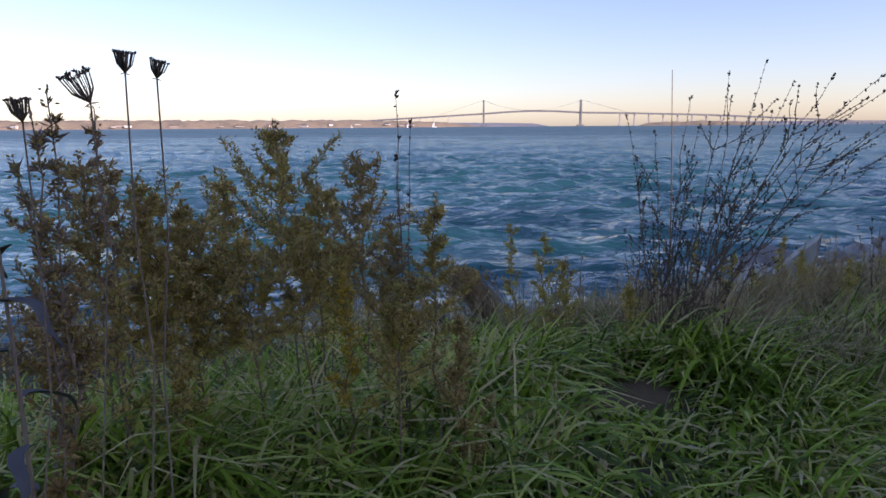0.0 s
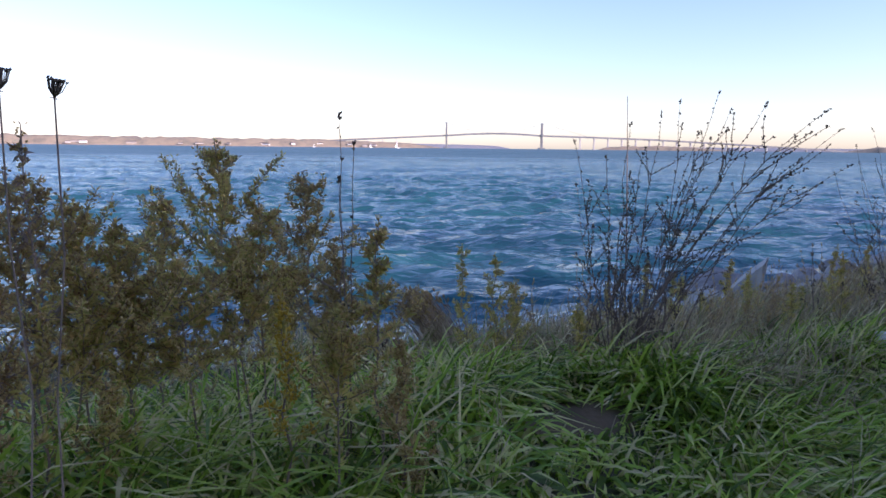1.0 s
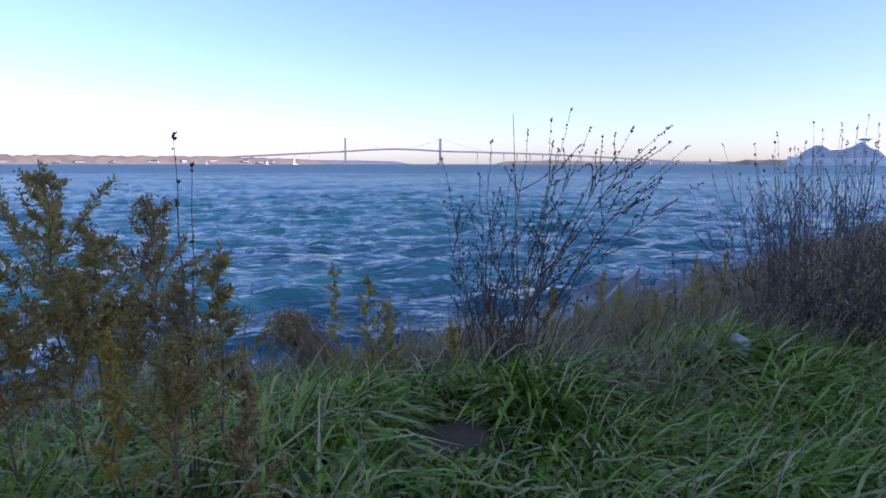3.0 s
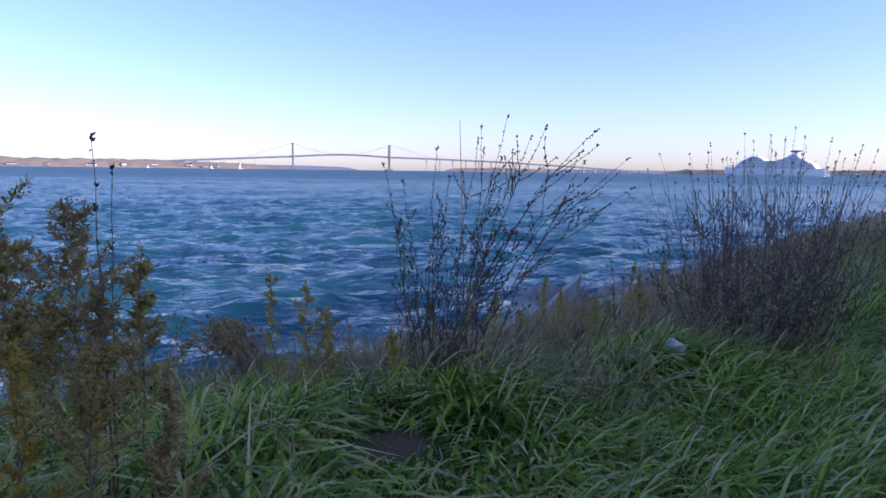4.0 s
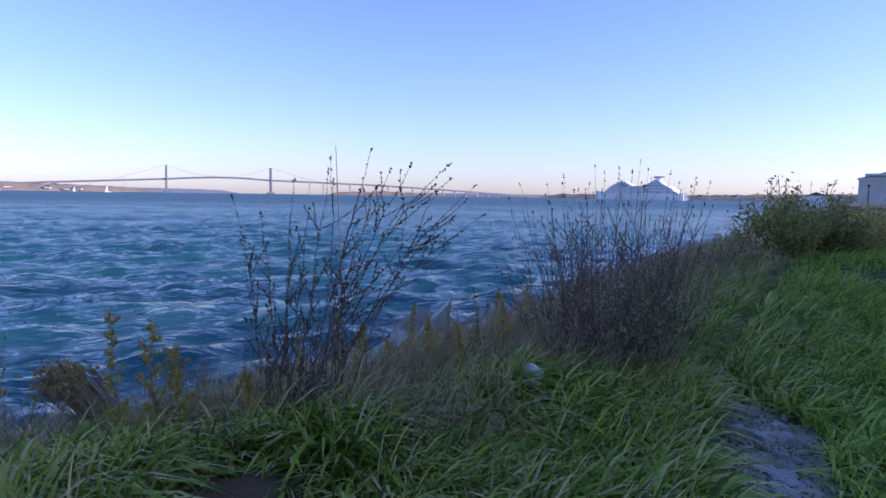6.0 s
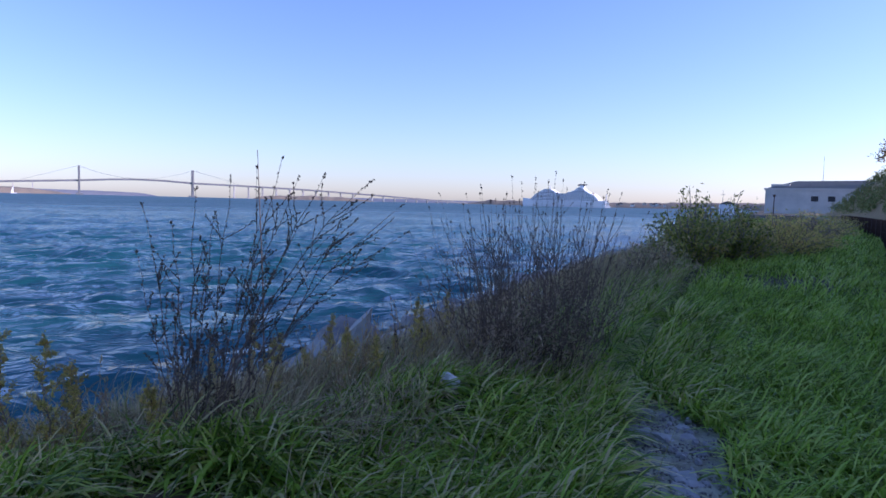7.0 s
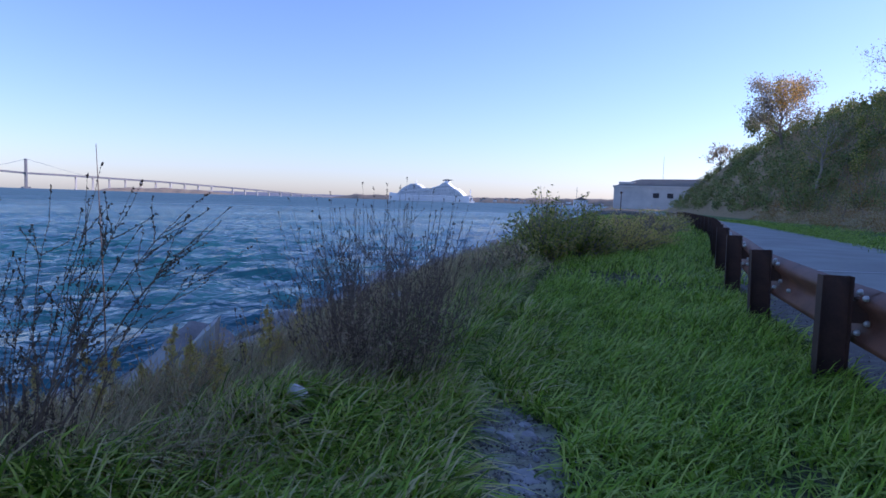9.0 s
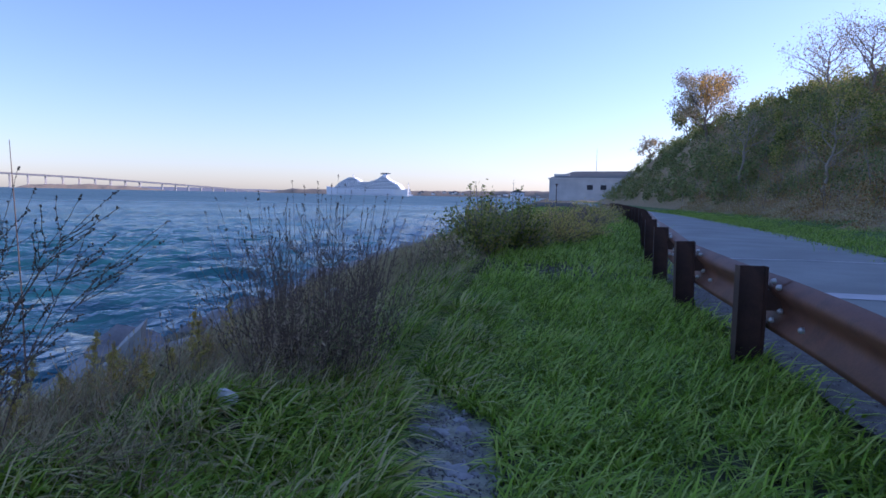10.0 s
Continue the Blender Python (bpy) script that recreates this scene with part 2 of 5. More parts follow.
def gz(u, v):
    """Height of the ground."""
    r = rail_v(u)
    e = edge_v(u)
    lift = 0.26 * smooth((u - 5) / 7)
    z = -0.23 + lift
    if 2 < u < 6 and -0.6 < v < 2:
        z += 0.17 * math.exp(-((u - 4.1) ** 2 + (v - 0.62) ** 2) / 0.16) + 0.08 * math.exp(-((u - 3.2) ** 2 + (v - 1.05) ** 2) / 0.10)
    if -1 < u < 6 and -1.0 < v < 3:
        z += 0.15 * math.exp(-((u - 2.3) / 1.1) ** 2 - ((v - 1.0) / 0.7) ** 2)
    if -1 < u < 3 and -0.6 < v < 2.6:
        z += 0.16 * math.exp(-((u - 0.9) / 0.75) ** 2 - ((v - 1.15) / 0.5) ** 2)
    if v > e:
        z -= 0.36 * (v - e) * smooth((v - e + 0.2) / 0.8)
        z = max(z, -3.2)
    elif v < r + 0.9:
        k = smooth((r + 0.9 - v) / 1.3)
        z += (0.0 - z) * k
    if v < r - 5.2:
        d = r - 5.2 - v
        z += 0.10 * smooth(d / 1.5)
        z += ridge_h(u) * smooth((d - 0.8) / 12.5) ** 0.85
        z += noise.noise((u * 0.13, v * 0.13, 3.0)) * 0.9 * smooth((d - 1) / 6)
    if -1.7 < v < 1.4:
        z += 0.03 * noise.noise((u * 1.1, v * 1.1, 0.0))
    return z


class Geo:
    """Collects vertices and faces of one mesh."""

    def __init__(self):
        self.v, self.f = [], []

    def quad_leaf(self, at, way, side, length, width, fold=0.0):
        k = len(self.v)
        mid = at + way * (length * 0.45)
        up = way.cross(side) * fold * width
        self.v += [at, mid + side * width * 0.5 + up, at + way * length, mid - side * width * 0.5 + up]
        self.f.append((k, k + 1, k + 2, k + 3))

    def tube(self, pts, radii, sides=5, cap=False):
        k = len(self.v)
        n = len(pts)
        for i, p in enumerate(pts):
            d = (pts[min(n - 1, i + 1)] - pts[max(0, i - 1)])
            d = d.normalized() if d.length > 1e-9 else Vector((0, 0, 1))
            a = d.orthogonal().normalized()
            b = d.cross(a)
            for j in range(sides):
                w = 2 * math.pi * j / sides
                self.v.append(p + (a * math.cos(w) + b * math.sin(w)) * radii[i])
        for i in range(n - 1):
            for j in range(sides):
                j2 = (j + 1) % sides
                self.f.append((k + i * sides + j, k + i * sides + j2, k + (i + 1) * sides + j2, k + (i + 1) * sides + j))
        if cap:
            self.f.append(tuple(k + j for j in range(sides))[::-1])
            self.f.append(tuple(k + (n - 1) * sides + j for j in range(sides)))

    def drop(self, at, way, length, r):
        """A small spindle: bud, seed or berry."""
        k = len(self.v)
        a = way.orthogonal().normalized()
        b = way.cross(a)
        m = at + way * (length * 0.45)
        self.v += [at, m + a * r, m + b * r, m - a * r, m - b * r, at + way * length]
        self.f += [(k, k + 2, k + 1), (k, k + 3, k + 2), (k, k + 4, k + 3), (k, k + 1, k + 4),
                   (k + 5, k + 1, k + 2), (k + 5, k + 2, k + 3), (k + 5, k + 3, k + 4), (k + 5, k + 4, k + 1)]

    def box(self, lo, hi, m=None):
        k = len(self.v)
        for z in (lo[2], hi[2]):
            for x, y in ((lo[0], lo[1]), (hi[0], lo[1]), (hi[0], hi[1]), (lo[0], hi[1])):
                p = Vector((x, y, z))
                self.v.append(m @ p if m else p)
        self.f += [(k, k + 3, k + 2, k + 1), (k + 4, k + 5, k + 6, k + 7)]
        for i in range(4):
            j = (i + 1) % 4
            self.f.append((k + i, k + j, k + 4 + j, k + 4 + i))

    def prism(self, outline, lo, hi, axis=1):
        """An outline in the (x, z) plane, drawn out along y."""
        k, n = len(self.v), len(outline)
        for y in (lo, hi):
            self.v += [Vector((x, y, z)) for x, z in outline]
        self.f.append(tuple(range(k, k + n)))
        self.f.append(tuple(range(k + 2 * n - 1, k + n - 1, -1)))
        for i in range(n):
            j = (i + 1) % n
            self.f.append((k + i, k + n + i, k + n + j, k + j))

    def mesh(self, name, mat, flat=True):
        me = bpy.data.meshes.new(name)
        me.from_pydata([tuple(p) for p in self.v], [], self.f)
        for m in (mat if isinstance(mat, (list, tuple)) else [mat]):
            me.materials.append(m)
        if not flat:
            me.polygons.foreach_set("use_smooth", [True] * len(me.polygons))
        me.update()
        return me

    def thing(self, name, mat, parent=None, label="", flat=True, at=None):
        ob = new(name, self.mesh(name, mat, flat))
        if parent:
            ob.parent = parent
        if at is not None:
            ob.location = at
        if label:
            ob["label"] = label
        if name in SMALL_BITS:
            ob["kind"] = "stuff"
        return ob


SMALL_BITS = {"bud_growth", "foliage", "seed_head", "crown", "orange_crown", "window_row", "dry_foliage", "green_foliage", "branch_work", "twig_growth", "stem_broom"}


def empty(name, at, label, category, group="", rz=0.0):
    ob = new(name)
    ob.empty_display_size = 0.1
    ob.location = at
    ob.rotation_euler = (0, 0, rz)
    return tagged(ob, label, category, group)


def grid_mesh(name, us, vs, height, mats, pick=None, flat=False):
    """A sheet over the lines us x vs of the plan."""
    verts = [P(u, v, height(u, v)) for v in vs for u in us]
    n = len(us)
    faces, slots = [], []
    for j in range(len(vs) - 1):
        for i in range(n - 1):
            faces.append((j * n + i, j * n + i + 1, (j + 1) * n + i + 1, (j + 1) * n + i))
            slots.append(pick((us[i] + us[i + 1]) / 2, (vs[j] + vs[j + 1]) / 2) if pick else 0)
    me = bpy.data.meshes.new(name)
    me.from_pydata([tuple(p) for p in verts], [], faces)
    for m in mats:
        me.materials.append(m)
    me.polygons.foreach_set("material_index", slots)
    me.polygons.foreach_set("use_smooth", [not flat] * len(faces))
    me.update()
    return new(name, me)


def lines(*spans):
    """Grid lines: spans of (from, to, step)."""
    out = []
    for a, b, step in spans:
        k = max(1, round((b - a) / step))
        out += [a + (b - a) * i / k for i in range(k)]
    return out + [spans[-1][1]]


# ---------------------------------------------------------------- ground, water, road
ground = grid_mesh("ground",
                   lines((-4800, -300, 900), (-300, -40, 20), (-40, -4, 2.0), (-4, 14, 0.2), (14, 60, 1.2), (60, 200, 5), (200, 4800, 800)),
                   lines((-4800, -120, 900), (-120, -30, 9), (-30, -6, 0.8), (-6, -3, 0.3), (-3, 4, 0.14), (4, 12, 0.8), (12, 4800, 900)),
                   gz, [SOIL, LITTER, VERGE_SOIL], lambda u, v: 1 if v < rail_v(u) - 6.6 else 2 if v < rail_v(u) - 3.7 else 0)
tagged(ground, "grassy shore bank with bare soil below a brushy hillside", "ground", kind="structure")

WATER_Z = -1.6


def wave(u, v):
    p = P(u, v)
    d = math.hypot(p.x, p.y)
    k = 1.0 - smooth((d - 80) / 170)
    if k <= 0:
        return WATER_Z
    w = 0.55 + 0.9 * (0.5 + 0.5 * noise.noise((p.x * 0.07, p.y * 0.11, 5.0)))
    z = 0.0
    for ang, length, amp in ((6, 4.3, 0.060), (27, 2.7, 0.054), (-14, 1.7, 0.044), (40, 1.1, 0.028), (-35, 0.75, 0.017)):
        a = radians(ang)
        ph = (p.x * math.sin(a) + p.y * math.cos(a)) / length
        ph += 0.9 * noise.noise((p.x * 0.22 + ang, p.y * 0.2, length))
        c = 0.5 + 0.5 * math.sin(2 * math.pi * ph)
        z += amp * 2.0 * (c ** 1.7 - 0.4)  # peaked crests over flat troughs
    z += 0.035 * noise.noise((p.x * 0.7, p.y * 1.1, 1.0)) + 0.02 * noise.noise((p.x * 1.7, p.y * 2.4, 2.0))
    return WATER_Z + z * w * k


def spread(a, b, first, grow):
    out, step, x = [], first, a
    while x < b:
        out.append(x)
        x += step
        step *= grow
    return out + [b]


water = grid_mesh("water",
                  [-x for x in spread(14, 4800, 0.36, 1.06)][::-1] + lines((-14, 34, 0.26))[1:] + spread(34, 4800, 0.28, 1.05)[1:],
                  spread(-6, 4800, 0.2, 1.0)[:180] + spread(30, 4800, 0.22, 1.022),
                  wave, [WATER])
tagged(water, "choppy dark blue bay water with small wind waves", "water", kind="structure")

road = grid_mesh("road", lines((-60, -4, 4), (-4, 30, 0.5), (30, 150, 4)), [0, 0.2, 0.4, 0.6, 0.8, 1.0],
                 lambda u, v: 0.0, [ASPHALT])
for p in road.data.vertices:  # lay the strip along the rail
    u = p.co.dot(U)
    k = p.co.dot(V)
    width = 3.2
    p.co = P(u, rail_v(u) - 0.75 - width * k, 0.03 - 0.02 * abs(2 * k - 1))
tagged(road, "worn grey asphalt lane behind the guardrail", "road", kind="structure")
shoulder = grid_mesh("gravel_shoulder", lines((-30, -4, 3), (-4, 30, 0.3), (30, 150, 4)), [0, 0.33, 0.66, 1.0], lambda u, v: 0.0, [GRAVEL])
for p in shoulder.data.vertices:
    u, k = p.co.dot(U), p.co.dot(V)
    p.co = P(u, rail_v(u) - 0.12 - 0.66 * k + 0.05 * noise.noise((u * 2, k * 3, 0)), 0.012 + 0.01 * noise.noise((u * 3, k * 5, 1)))
tagged(shoulder, "strip of grey gravel under the guardrail", "pavement", kind="structure")


# ---------------------------------------------------------------- far shores
def land(name, pts, heights, depth, mat, label, seed, rough=0.35, step=18.0):
    """A wooded rise along a line of the plan (x, y), with uneven tree tops."""
    g = Geo()
    total, runs = 0.0, [0.0]
    for a, b in zip(pts, pts[1:]):
        total += (Vector(b) - Vector(a)).length
        runs.append(total)
    n = int(total / step)
    rows = 6
    for i in range(n + 1):
        s = total * i / n
        x = np.interp(s, runs, [p[0] for p in pts])
        y = np.interp(s, runs, [p[1] for p in pts])
        h = np.interp(s, runs, heights)
        away = Vector((x, y, 0)).normalized()
        for j in range(rows):
            k = j / (rows - 1)
            top = h * math.sin(math.pi * min(1.0, 0.06 + k * 0.85)) ** 0.7
            nz = noise.noise((s / 60.0, k * 3, seed)) * 0.7 + noise.noise((s / 22.0, k * 5, seed + 4)) * 0.5
            z = WATER_Z - 0.5 + max(0.0, top * (1 + rough * nz)) * (1.0 if 0 < j else 0.05)
            g.v.append(Vector((x, y, 0)) + away * depth * k + Vector((0, 0, z)))
    for i in range(n):
        for j in range(rows - 1):
            a = i * rows + j
            g.f.append((a, a + rows, a + rows + 1, a + 1))
    return tagged(g.thing(name, mat, flat=False), label, "shore", kind="structure")


land("backdrop_west_shore", [(-4200, 2300), (-2600, 2650), (-1300, 2850), (-500, 2980), (-20, 3050), (180, 3120)],
     [50, 44, 39, 35, 28, 4], 200, FAR_WOOD, "low wooded far shore in warm evening sun", 1)
land("backdrop_beach", [(-4200, 2290), (-2600, 2640), (-1300, 2840), (-500, 2970), (-20, 3040)],
     [5, 5, 4, 4, 3], 60, SAND, "thin pale beach along the far shore", 9, 0.2)
land("backdrop_north_hill", [(60, 3900), (350, 3950), (560, 3950), (640, 3940)], [26, 24, 18, 3], 200, FAR_HILL, "land beyond the bridge with blue haze in its colour", 2, 0.12, 30)
land("backdrop_island", [(905, 3050), (960, 3060), (1150, 3000), (1330, 2930), (1440, 2890)], [3, 16, 21, 16, 3], 90, FAR_WOOD, "small wooded island before the bridge", 3, 0.4, 14)
land("backdrop_far_hills", [(1300, 4300), (1700, 4200), (2300, 3900), (2700, 3700)], [5, 22, 24, 20], 200, FAR_HILL, "hills beyond the island with pale haze in their colour", 4, 0.12, 40)
land("backdrop_headland", [(2170, 3180), (2260, 3060), (2400, 2900), (2600, 2750)], [5, 27, 25, 21], 150, FAR_WOOD, "low headland at the end of the bridge", 5, 0.25)
land("backdrop_town_shore", [(2500, 2800), (2750, 2480), (2950, 2150), (3100, 1800)], [18, 30, 36, 40], 220, FAR_WOOD, "built-up far shore behind the cruise ship", 6, 0.3)


def house(at, size, rz):
    w, d, h = size
    e = empty("house", at, "small pale house on the far shore", "house", "far houses", rz)
    g = Geo()
    g.box((-w / 2, -d / 2, 0), (w / 2, d / 2, h))
    g.thing("wall", HOUSE_WALL, e)
    r = Geo()
    r.prism([(-w / 2 - 0.5, h), (w / 2 + 0.5, h), (0, h + w * 0.32)], -d / 2 - 0.5, d / 2 + 0.5)
    r.thing("roof", ROOF, e)
    return e


rng = random.Random(7)
for i in range(34):
    s = rng.random()
    x = -2700 + 2650 * s
    y = np.interp(x, [-2600, -1300, -500, -20], [2650, 2850, 2980, 3050]) - 2 + rng.uniform(0, 35)
    house((x, y, WATER_Z + rng.uniform(3, 11)), (rng.uniform(9, 17), rng.uniform(16, 40), rng.uniform(5, 9)), rng.uniform(1.2, 1.9))
for i in range(16):
    s = rng.random()
    house((2560 + 480 * s + rng.uniform(-10, 30), 2690 - 760 * s, WATER_Z + rng.uniform(2, 16)),
          (rng.uniform(10, 20), rng.uniform(18, 45), rng.uniform(6, 12)), rng.uniform(-0.9, -0.4))


# ---------------------------------------------------------------- bridge
def deck_h(x):
    return float(np.interp(x, [-760, -240, 214, 330, 442, 555, 670, 890, 1220, 1610, 1950, 2200], [8, 40, 64, 72, 76, 74, 67, 63, 54, 37, 20, 7]))


def build_bridge():
    e = empty("suspension_bridge", (442, 3196, WATER_Z), "long pale suspension bridge with two tall towers", "bridge")
    g = Geo()
    xs = [-760 + 20 * i for i in range(149)]
    k0 = len(g.v)
    for x in xs:
        h = deck_h(x)
        for dy, dz in ((-8, 0), (8, 0), (8, -8.0), (-8, -8.0)):
            g.v.append(Vector((x - 442, dy, h + dz)))
    for i in range(len(xs) - 1):
        for j in range(4):
            a, b = k0 + i * 4 + j, k0 + i * 4 + (j + 1) % 4
            g.f.append((a, a + 4, b + 4, b))
    g.thing("deck", BRIDGE, e)
    for tx in (214.5, 670.7):
        t = Geo()
        for dy in (-11, 11):
            t.box((tx - 442 - 3.2, dy - 3, -4), (tx - 442 + 3.2, dy + 3, 122))
        for z in (34, 58, 88, 118):
            t.box((tx - 442 - 2, -8, z), (tx - 442 + 2, 8, z + 4))
        t.box((tx - 442 - 13, -24, -4), (tx - 442 + 13, 24, 7))
        t.thing("tower", BRIDGE, e)
    for dy in (-11, 11):
        c = Geo()
        pts = []
        for i in range(61):
            x = 4 + 877 * i / 60
            if x < 214.5:
                z = np.interp(x, [4, 214.5], [deck_h(4) + 2, 122])
            elif x < 670.7:
                k = (x - 442.6) / 228.1
                z = 75 + 47 * k * k
            else:
                z = np.interp(x, [670.7, 881], [122, deck_h(881) + 2])
            pts.append(Vector((x - 442, dy, z)))
        c.tube(pts, [0.3] * len(pts), 5)
        c.thing("main_cable", BRIDGE, e)
    for i in range(22):
        x = -700 + 68 * i if i < 12 else 790 + 68 * (i - 11)
        if 100 < x < 800 and abs(x - 214) > 1 and not (x < 120 or x > 760):
            continue
        q = Geo()
        h = deck_h(x) - 6
        for dy in (-6, 6):
            q.box((x - 442 - 2.0, dy - 2, -3), (x - 442 + 2.0, dy + 2, h))
        q.box((x - 442 - 2.6, -9, h - 3), (x - 442 + 2.6, 9, h))
        q.box((x - 442 - 5, -12, -3), (x - 442 + 5, 12, 3))
        q.thing("pier", PIER, e)
    for i in range(9):
        x = 1580 + 68 * i
        q = Geo()
        q.box((x - 442 - 2, -6, -3), (x - 442 + 2, 6, deck_h(x) - 6))
        q.thing("pier", PIER, e)


build_bridge()


# ---------------------------------------------------------------- ships
def build_ship():
    e = empty("cruise_ship", (985, 1072, WATER_Z), "white cruise ship at anchor in evening shade", "ship", rz=radians(-42.6 - 22))
    hull = Geo()
    n = 24
    for i in range(n + 1):
        x = -94 + 188 * i / n
        k = (x + 94) / 188
        half = 14 * min(1.0, (1.02 - k) * 6 if k > 0.8 else 1.0, 0.15 + k * 5)
        sheer = 14 + 4 * smooth((0.18 - k) / 0.18) + 1.0 * smooth((k - 0.9) * 10)
        for dy, z in ((-half, sheer), (-half * 0.96, 5), (-half * 0.8, -3), (half * 0.8, -3), (half * 0.96, 5), (half, sheer)):
            hull.v.append(Vector((x, dy, z)))
    for i in range(n):
        for j in range(6):
            a, b = i * 6 + j, i * 6 + (j + 1) % 6
            hull.f.append((a, b, b + 6, a + 6))
    hull.f.append(tuple(range(5, -1, -1)))
    hull.f.append(tuple(n * 6 + j for j in range(6)))
    hull.thing("hull", WHITE, e)
    decks = [(-72, 82, 14), (-68, 80, 17), (-65, 77, 20), (-62, 74, 23), (-58, 68, 26)]
    for a, b, z in decks:
        d = Geo()
        d.box((a, -13, z), (b, 13, z + 2.3))
        d.thing("deck_house", WHITE, e)
        s = Geo()
        s.box((a - 0.6, -13.7, z + 2.3), (b + 0.8, 13.7, z + 2.9))
        s.thing("deck_edge", WHITE, e)
        w = Geo()
        m = int((b - a - 6) / 4.2)
        for i in range(m):
            x = a + 4 + i * 4.2
            w.box((x, -13.25, z + 0.5), (x + 2.6, -12.9, z + 1.9))
        w.thing("window_row", SHIP_GLASS, e)
    for a, b, z in ((-56, -12, 29), (-50, -16, 32), (-44, -22, 35), (10, 62, 29), (20, 56, 32), (27, 52, 35), (31, 49, 38)):
        d = Geo()
        d.prism([(a, z), (b, z), (b - 2.5, z + 2.9), (a + 4, z + 2.9)], -11, 11)
        d.thing("upper_deck", WHITE, e)
        w = Geo()
        w.box((a + 6, -11.2, z + 0.7), (b - 5, -10.9, z + 2.0))
        w.thing("window_band", SHIP_GLASS, e)
    f = Geo()
    f.prism([(34, 41), (46, 41), (49, 46), (40, 46.5)], -4, 4)
    f.thing("funnel", WHITE, e)
    c = Geo()
    c.prism([(33, 45.6), (52, 46.8), (53, 48.2), (38, 48.8), (32, 47.2)], -4.6, 4.6)
    c.thing("funnel_wing", NAVY, e, "dark funnel top")
    mast = Geo()
    mast.tube([Vector((-32, 0, 38)), Vector((-31, 0, 46))], [0.7, 0.3], 6, True)
    mast.box((-34, -3, 42), (-29, 3, 42.6))
    mast.thing("mast", WHITE, e)
    for i in range(8):
        x = -46 + i * 13.5
        b = Geo()
        b.tube([Vector((x, -14.6, 12.2)), Vector((x + 1.5, -14.6, 12.2)), Vector((x + 8, -14.6, 12.2)), Vector((x + 9.5, -14.6, 12.4))], [0.4, 1.5, 1.5, 0.4], 8, True)
        b.thing("lifeboat", WHITE, e)


build_ship()


def build_ferry():
    e = empty("ferry_boat", (1052, 1012, WATER_Z), "small white boat with a tall mast, lit by the sun", "boat", rz=radians(-30))
    h = Geo()
    h.prism([(-9, 4.5), (10, 4.0), (8, -1), (-7, -1)], -3.4, 3.4)
    h.thing("hull", WHITE, e)
    c = Geo()
    c.prism([(-6, 4.2), (6, 4.2), (4.5, 12), (-5, 12)], -2.8, 2.8)
    c.prism([(-4, 12), (3, 12), (2, 16), (-3, 16)], -2.2, 2.2)
    c.thing("cabin", WHITE, e)
    w = Geo()
    for z in (6, 9, 13):
        w.box((-4.2, -2.86, z), (4.0, -2.7, z + 1.2))
    w.thing("window_row", SHIP_GLASS, e)
    m = Geo()
    m.tube([Vector((0, 0, 16)), Vector((0, 0, 30))], [0.8, 0.4], 6, True)
    m.box((-3, -0.3, 24), (3, 0.3, 24.8))
    m.thing("mast", WHITE, e)


build_ferry()


def sailboat(at, h, rz):
    e = empty("sailboat", at, "small sailing boat with a white sail", "boat", "sailing boats", rz)
    g = Geo()
    g.prism([(-h * 0.34, 1.4), (h * 0.36, 1.7), (h * 0.3, -0.4), (-h * 0.3, -0.4)], -h * 0.09, h * 0.09)
    g.thing("hull", WHITE, e)
    m = Geo()
    m.tube([Vector((0, 0, 1)), Vector((0, 0, h))], [0.16, 0.1], 5, True)
    m.thing("mast", BRIDGE, e)
    s = Geo()
    s.v += [Vector((-0.2, 0, 2.2)), Vector((-h * 0.34, 0.35, 2.4)), Vector((-0.2, 0, h * 0.96)), Vector((-h * 0.12, 0.55, h * 0.45))]
    s.f += [(0, 1, 3), (1, 2, 3), (2, 0, 3)]
    s.thing("sail", WHITE, e)


sailboat((-12, 2300, WATER_Z), 24, 0.3)
sailboat((-110, 2500, WATER_Z), 17, 0.5)
sailboat((-330, 2600, WATER_Z), 13, 0.2)


